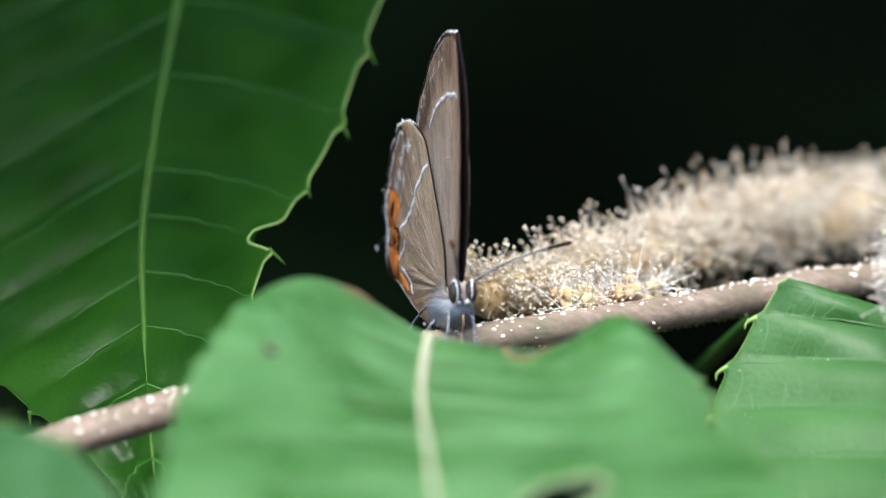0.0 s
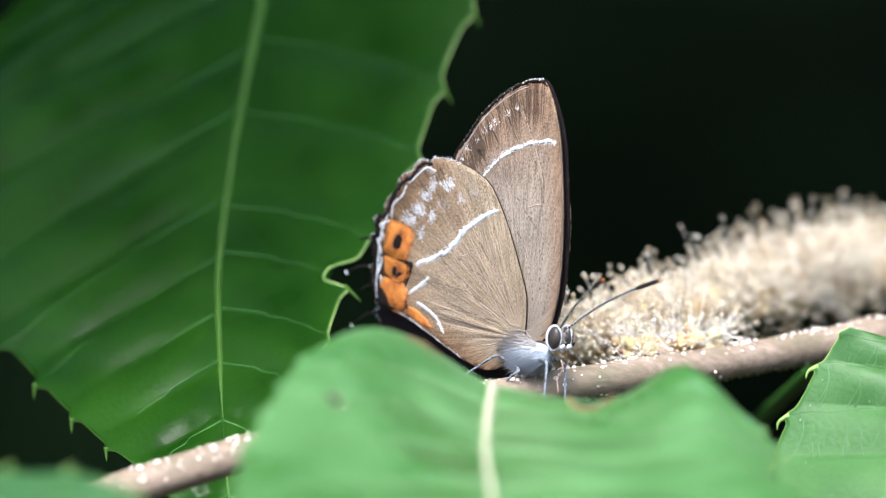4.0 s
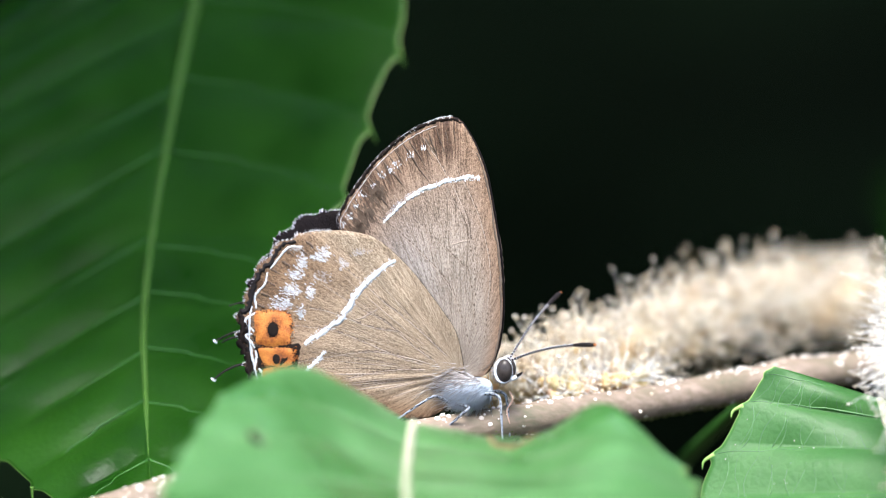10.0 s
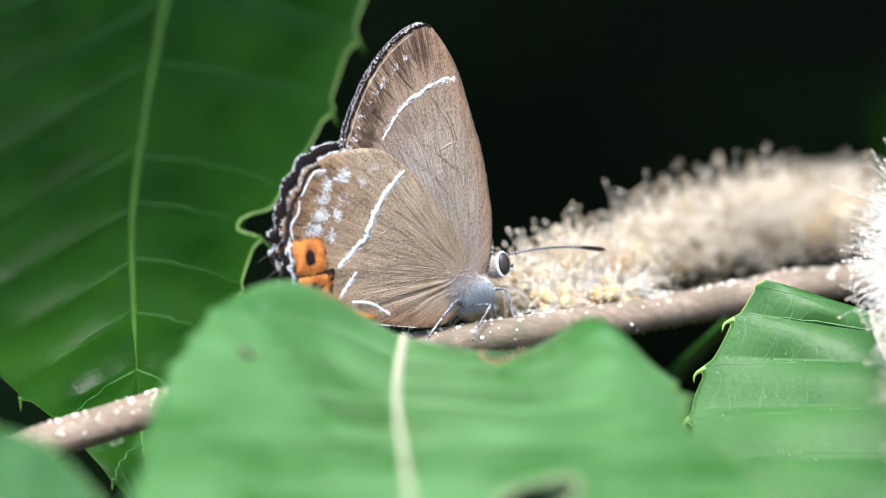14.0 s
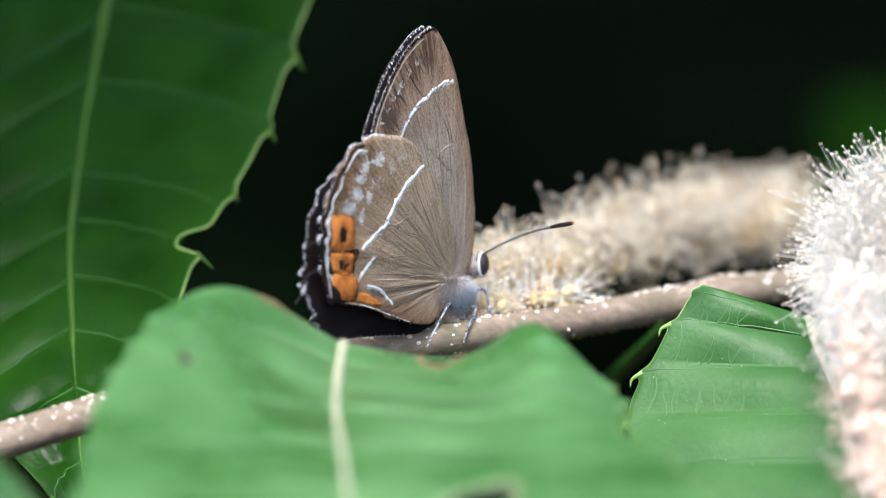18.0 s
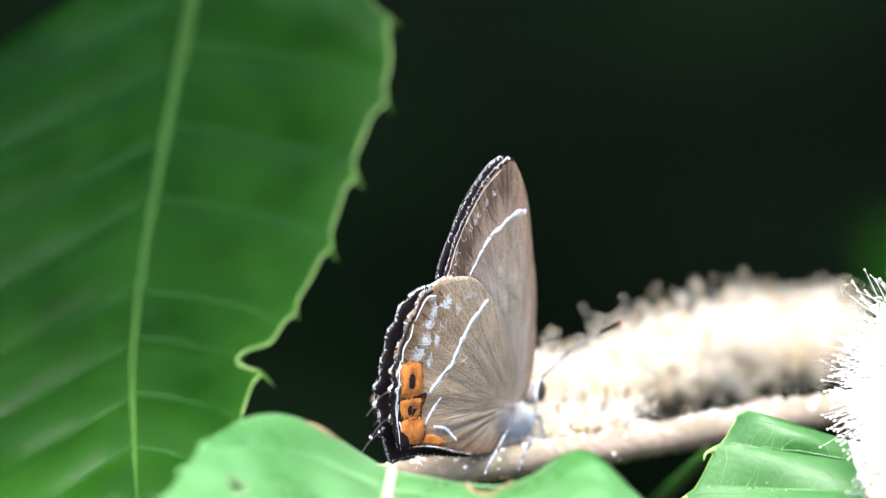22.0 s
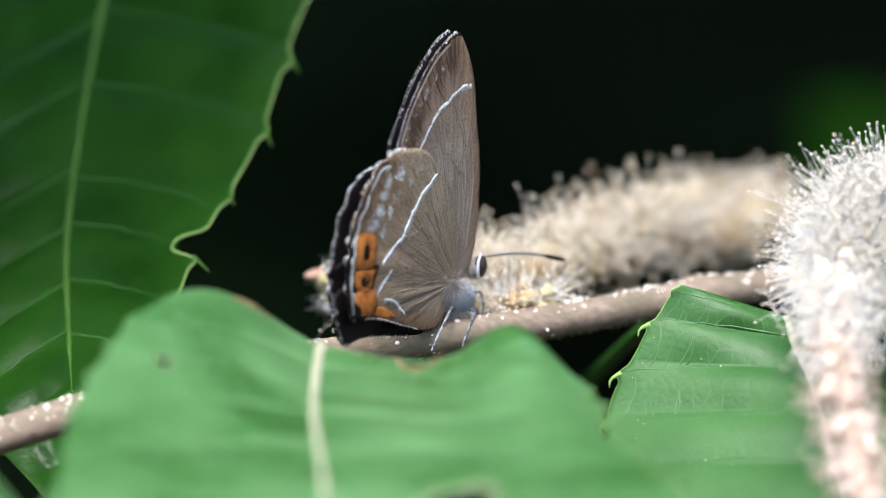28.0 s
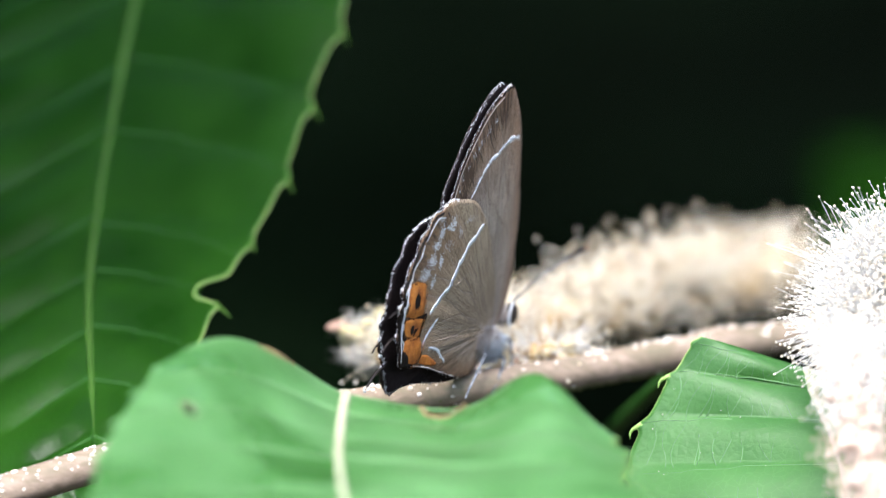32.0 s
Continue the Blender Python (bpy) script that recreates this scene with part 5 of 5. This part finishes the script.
# seconds, plan x and y of the wing base, heading, lean, hind-wing swing
STANCE = [(0, 645.2, 537.1, -74.3, -2.3, 2), (0.5, 641.7, 538.9, -70.9, -3.5, -0.2), (1, 656.1, 534.8, -65.1, -5.9, 8.3), (1.5, 664.9, 537.4, -59.1, -7.6, 8.9), (2, 661, 535.4, -55.3, -7.2, 11), (2.5, 664.8, 536.5, -54.9, -6.7, 3.8), (3, 666.8, 534.5, -51.3, -7, -4.5), (3.5, 667, 535.7, -46.7, -8, -7.9), (5.5, 654.7, 537.7, -43.2, -9.3, 1.8), (6, 655.2, 537.5, -43.1, -9, 3.2), (6.5, 655.2, 536.8, -42.6, -8.3, 4), (7, 656.3, 536.6, -39.7, -8.1, 4.6), (7.5, 656.7, 535.5, -36.5, -8.2, 5.7), (8, 658, 535.5, -33.8, -8.9, -0.7), (8.5, 663.6, 539.5, -29.2, -12.4, -7.3), (9, 668.6, 536.6, -25.4, -12.7, -2.6), (9.5, 672.2, 535.2, -20.2, -11.6, 0.7), (10, 672.9, 532.3, -13.4, -6, 3.9), (10.5, 668.9, 526.9, -1, -3.4, 1.9), (11, 669.8, 525.4, 11, -4.3, -6.4), (11.5, 669.7, 526, 16.2, -5, -3.7), (12, 663.5, 525, 20.1, -6.8, 3.9), (12.5, 667.7, 523.7, 23.9, -7.8, 6.5), (13, 674.8, 521.4, 29.2, -8.7, 2.9), (13.5, 686.1, 520.2, 34.4, -9.4, -5), (14, 689.4, 517, 38.1, -11.1, 1.5), (14.5, 692.2, 516, 42, -11.9, 3.8), (16.5, 753.3, 512.5, 49.8, -8.5, 0.1), (17, 762.9, 511.2, 51.2, -7.2, 2.7), (17.5, 769.6, 512.8, 51.8, -6, -0.6), (18, 783.9, 510.7, 53.7, -3.4, -8.9), (18.5, 785.3, 509.9, 57.1, -4.5, -12.6), (19, 783.3, 513.1, 55.8, -4.8, -3.6), (19.5, 789.5, 516.1, 55, -3, 0.2), (20, 792.2, 514.5, 54.9, -2.3, 2.9), (20.5, 794.1, 513.4, 54.8, -1.2, 4.2), (21, 808, 510.4, 54.1, 2.2, 1.2), (21.5, 812, 508.8, 55.1, 2.7, -6.5), (22, 807.8, 513.8, 56.5, 1.8, -3.3), (22.5, 813.2, 512, 56, 1.9, 1.3), (23, 814.3, 516.3, 55, 1.7, 3.9), (23.5, 817.8, 516, 54.8, 1.7, 5.7), (24, 821.9, 514.2, 55.1, 2.4, -0.1), (24.5, 828, 515.2, 57.5, 2.7, -8.6), (25, 834, 520.4, 58, 2.4, -3.8), (25.5, 836.1, 524.7, 56.7, 2.9, -0), (26, 838.5, 525.7, 55.5, 3.3, 1.7), (26.5, 836.4, 524.2, 55.2, 4.1, 4.3), (28.5, 827.3, 513.4, 61.5, 2.5, -8.2), (29, 843.8, 515.2, 61.9, 6.5, -9), (29.5, 838.5, 512.9, 61.9, 6, -0.1), (30, 842.1, 513.2, 61.6, 7.1, 3), (30.5, 845.1, 511.9, 62, 7.5, 4.4), (31, 846.1, 511.2, 61.6, 7.3, 5.2), (31.5, 845.6, 506.8, 62.6, 6.8, 1.7), (32, 852.4, 506.6, 64, 7.6, -5.4)]
# seconds, the feelers' ways in the butterfly's space
FEEL_R = [(0, 0.75, -0.30, 0.55), (6.5, 0.75, -0.30, 0.55), (7, 0.93, -0.36, 0.08), (7.5, 0.70, -0.46, -0.54), (8, 0.90, -0.34, -0.28), (8.5, 0.96, -0.28, 0.09), (9, 0.95, -0.27, 0.14), (9.5, 0.96, -0.27, 0.10), (10, 0.90, -0.38, 0.24), (10.5, 0.72, -0.54, 0.44), (11, 0.62, -0.66, 0.43), (11.5, 0.71, -0.68, 0.19), (12, 0.75, -0.63, 0.19), (12.5, 0.78, -0.56, 0.29), (13, 0.96, -0.19, -0.20), (13.5, 0.69, 0.35, -0.63), (14, 0.95, -0.29, -0.07), (14.5, 0.87, -0.42, 0.27), (16.5, 0.90, -0.29, -0.33), (17, 0.25, -0.94, 0.23), (17.5, 0.26, -0.86, 0.44), (18, 0.18, -0.93, 0.33), (18.5, 0.04, -0.99, -0.14), (19, 0.33, -0.93, 0.16), (19.5, 0.36, -0.81, 0.46), (20, 0.33, -0.75, 0.57), (20.5, 0.35, -0.70, 0.62), (21, 0.35, -0.65, 0.67), (21.5, 0.31, -0.69, 0.65), (22, 0.24, -0.74, 0.63), (22.5, 0.26, -0.73, 0.63), (23, 0.28, -0.74, 0.61), (23.5, 0.24, -0.74, 0.63), (24, 0.23, -0.78, 0.58), (24.5, 0.17, -0.82, 0.55), (25, 0.19, -0.82, 0.54), (25.5, 0.22, -0.80, 0.56), (26, 0.25, -0.78, 0.58), (26.5, 0.26, -0.75, 0.61), (28.5, 0.94, -0.24, -0.26), (28.8, 0.91, -0.40, 0.10), (29, 0.92, -0.33, 0.23), (29.3, 0.89, -0.31, 0.33), (29.6, 0.87, -0.35, 0.35), (30, 0.95, -0.24, 0.17), (30.3, 0.99, -0.08, -0.06), (30.6, 0.94, -0.18, -0.30), (31, 0.98, -0.20, 0.02), (31.3, 0.91, -0.26, 0.31), (31.6, 0.87, -0.29, 0.39), (32, 0.84, -0.31, 0.45)]
FEEL_L = [(0, 0.27, 0.86, 0.42), (0.5, 0.2, 0.83, 0.51), (1, 0.35, 0.75, 0.56), (1.5, 0.49, 0.63, 0.6), (2, 0.54, 0.54, 0.64), (2.5, 0.6, 0.54, 0.6), (3, 0.73, 0.35, 0.59), (3.5, 0.78, 0.32, 0.54), (5.5, 0.64, 0.38, 0.67), (6, 0.63, 0.37, 0.68), (6.5, 0.6, 0.29, 0.74), (7, 0.66, 0.2, 0.72), (7.5, 0.83, 0, 0.56), (8, 0.95, -0.31, 0.04), (9, 0.16, 0.74, 0.65), (11, 0.4, 0.8, 0.45), (14, 0.2, 0.85, 0.5), (32, 0.2, 0.85, 0.5)]
# seconds, sway in plan units
SWAY_LEFT = [(0, -21, 6), (0.5, -12, 4), (1, -7.7, 2), (1.5, 3.2, -12.7), (2, -3.9, -6.3), (2.5, -1.1, -16.1), (3, 2, -10.9), (3.5, 2.9, -14.5), (5.5, -3.8, -15.5), (6, -6, -19), (6.5, -2.5, -17), (7, -6.9, -12.7), (7.5, -1.6, -14.1), (8, -2.1, -14.2), (8.5, -0.2, -15.5), (9, 1.3, -19), (9.5, 3.7, -18.8), (10, 2.3, -16.5), (10.5, -0.4, -20.8), (11, -1.7, -21), (11.5, -1.4, -20.5), (12, -2.7, -23.1), (12.5, -4.2, -25.2), (13, -1.2, -25.4), (13.5, -1.4, -22.9), (14, -5, -21.5), (14.5, -7.6, -21.3), (16.5, -5.4, 1.8), (17, -2.6, -2.6), (17.5, -5.8, 2), (18, -1.1, -0.3), (18.5, -5.1, -1.7), (19, 0, 0), (19.5, 0.8, 1.7), (20, 4.8, 0.3), (20.5, 8.8, 0.5), (21, 31.7, -9.6), (21.5, 35.7, -5.1), (22, 22.2, -13.5), (22.5, 28.4, -26.1), (23, 64.3, -18.8), (23.5, 28.1, 15.3), (24, 39.6, -7.6), (24.5, 43.1, 5.4), (25, 31.9, 20.8), (25.5, 26.6, 19.3), (26, 29.4, 18.4), (26.5, 30.3, 8.9), (28.5, 30.7, 2.9), (29, 26.9, -3.7), (29.5, 28.6, 0.5), (30, 28.8, 0.6), (30.5, 28.2, -2.3), (31, 28, -1), (31.5, 28, -5.2), (32, 28, -5)]
SWAY_FRONT = [(0, 0, 0), (0.5, -1.4, 1.4), (1, 2.7, -0.9), (1.5, 2.8, 1.2), (2, 2.6, 0.8), (2.5, 3.1, 2.4), (3, 1.6, 0.8), (3.5, 4, 3.2), (5.5, 2.2, -1.1), (6, 0, 0), (6.5, -3.4, 0.4), (7, -1.6, 0.9), (7.5, -2.5, 0.2), (8, -4.6, 2.5), (8.5, -4.9, 2), (9, -5.7, 2.3), (9.5, -7.2, 1.8), (10, -5.4, -0.5), (10.5, -6.7, -0.2), (11, -6.4, 0.3), (11.5, -8.4, 2.3), (12, -6.6, 1.3), (12.5, -5.1, -0.7), (13, -6.6, 0.5), (13.5, -6.2, -2.3), (14, -7.4, 1.3), (14.5, -7.7, 2.3), (16.5, -2.4, 0.2), (17, -1.1, -0.3), (17.5, -0.6, -0.3), (18, -2.6, 1.9), (18.5, 1, -1.7), (19, 0, 0), (19.5, -0, -2.1), (20, -0.6, -3.7), (20.5, -2, -1.9), (21, -8.9, -1.2), (21.5, -10.2, 2.5), (22, 0.8, 6.4), (22.5, -8.4, 13.8), (23, -15.3, 7.9), (23.5, -6.4, -1.6), (24, -0.3, -3.8), (24.5, -4.4, -9.9), (25, -4.9, -7.5), (25.5, 0.6, -11.3), (26, -2, -5.4), (26.5, -1.8, -1.9), (28.5, -4.9, 6.3), (29, -4.2, 0.5), (29.5, -3.2, 4), (30, -3.8, 4.8), (30.5, -2.1, 2.7), (31, 0, 4), (31.5, -0, 1.3), (32, 0, 0)]
SWAY_REAR = [(0, 0, 0), (0.5, 2.4, -2.5), (1, -3.6, -2.4), (1.5, -4.9, -1.9), (2, -2.8, -1.6), (2.5, -4.6, -5.3), (3, -1.5, -3.1), (3.5, -5.3, -3.7), (5.5, -0.9, 2), (6, 0, 0), (6.5, 3.4, -1.1), (7, 0.6, -0.6), (7.5, 2.8, -1.3), (8, 4.6, -2.8), (8.5, 3.4, -2.6), (9, 6.5, -3), (9.5, 7.4, -2), (10, 6.1, 0.2), (10.5, 7.1, 0.5), (11, 7.4, 1), (11.5, 8.4, -0.8), (12, 7.1, 0.5), (12.5, 7.1, 0.8), (13, 7.8, 0.5), (13.5, 7.6, 1.5), (14, 8.6, 0.5), (14.5, 8.4, -1.5), (16.5, 0.6, -1.4), (17, 2, -1.1), (17.5, 0.2, -2.6), (18, 1.9, -1.9), (18.5, -0.6, -1.8), (19, 0, 0), (19.5, 0.8, 0.1), (20, 1.7, 1.7), (20.5, 4.2, 3.5), (21, 11.8, 1.1), (21.5, 12.7, -3.6), (22, 0.7, -9), (22.5, 10, -12.3), (23, 15, -9.8), (23.5, 8.2, 1.5), (24, -0.3, 4.6), (26.5, 0, 0), (29, 4, -1), (32, 0, 0)]


def feeler(x, y, z, side):
    """The pose of a feeler that points along (x, y, z) from its socket."""
    m = Vector((x, y, z)).normalized().to_track_quat("X", "Z").to_matrix().to_4x4()
    return Matrix.Translation((102 * U, side * 8 * U, -2 * U)) @ m


def motions():
    walk(FLY, [(t, Matrix.Translation(P(x, y, np.interp(x, (640, 850), (-0.6, 1.8)))) @ pose(0, 0, 0, lean, 0, turn)) for t, x, y, turn, lean, swing in STANCE])
    walk(HIND_R, [(t, pose(0, 0, 0, 0.6, -swing, 0)) for t, x, y, turn, lean, swing in STANCE])
    walk(HIND_L, [(t, pose(0, 0, 0, float(np.interp(t, (14, 17, 20, 24, 27, 29, 30), (-2.5, -3.6, -2.3, -2.3, -3.4, -3.2, -2.2))), swing + float(np.interp(t, (0, 14, 17, 20, 24, 26.5, 29), (1, 1, 5, 2, 2, 2.5, 1.5))), 0)) for t, x, y, turn, lean, swing in STANCE])
    for ob, a, b in ((FORE_R, 0.3, 0.3), (FORE_L, 0.3, -0.6)):
        walk(ob, [(t, pose(0, 0, 0, a + (b - a) * q, 0, 0)) for t, q in ((0, 0.0), (8, 0.0), (14.5, 0.3), (17, 1), (32, 1))])
    walk(ANT_R, [(t, feeler(x, y, z, -1)) for t, x, y, z in FEEL_R])
    walk(ANT_L, [(t, feeler(x, y, z, 1)) for t, x, y, z in FEEL_L])
    for ob, sway in ((left_leaf, SWAY_LEFT), (front_leaf, SWAY_FRONT), (rear_catkin, SWAY_REAR)):
        o = ob.location.copy()
        walk(ob, [(t, Matrix.Translation(o + RIGHT * dx * U - UP * dy * U)) for t, dx, dy in sway])


motions()
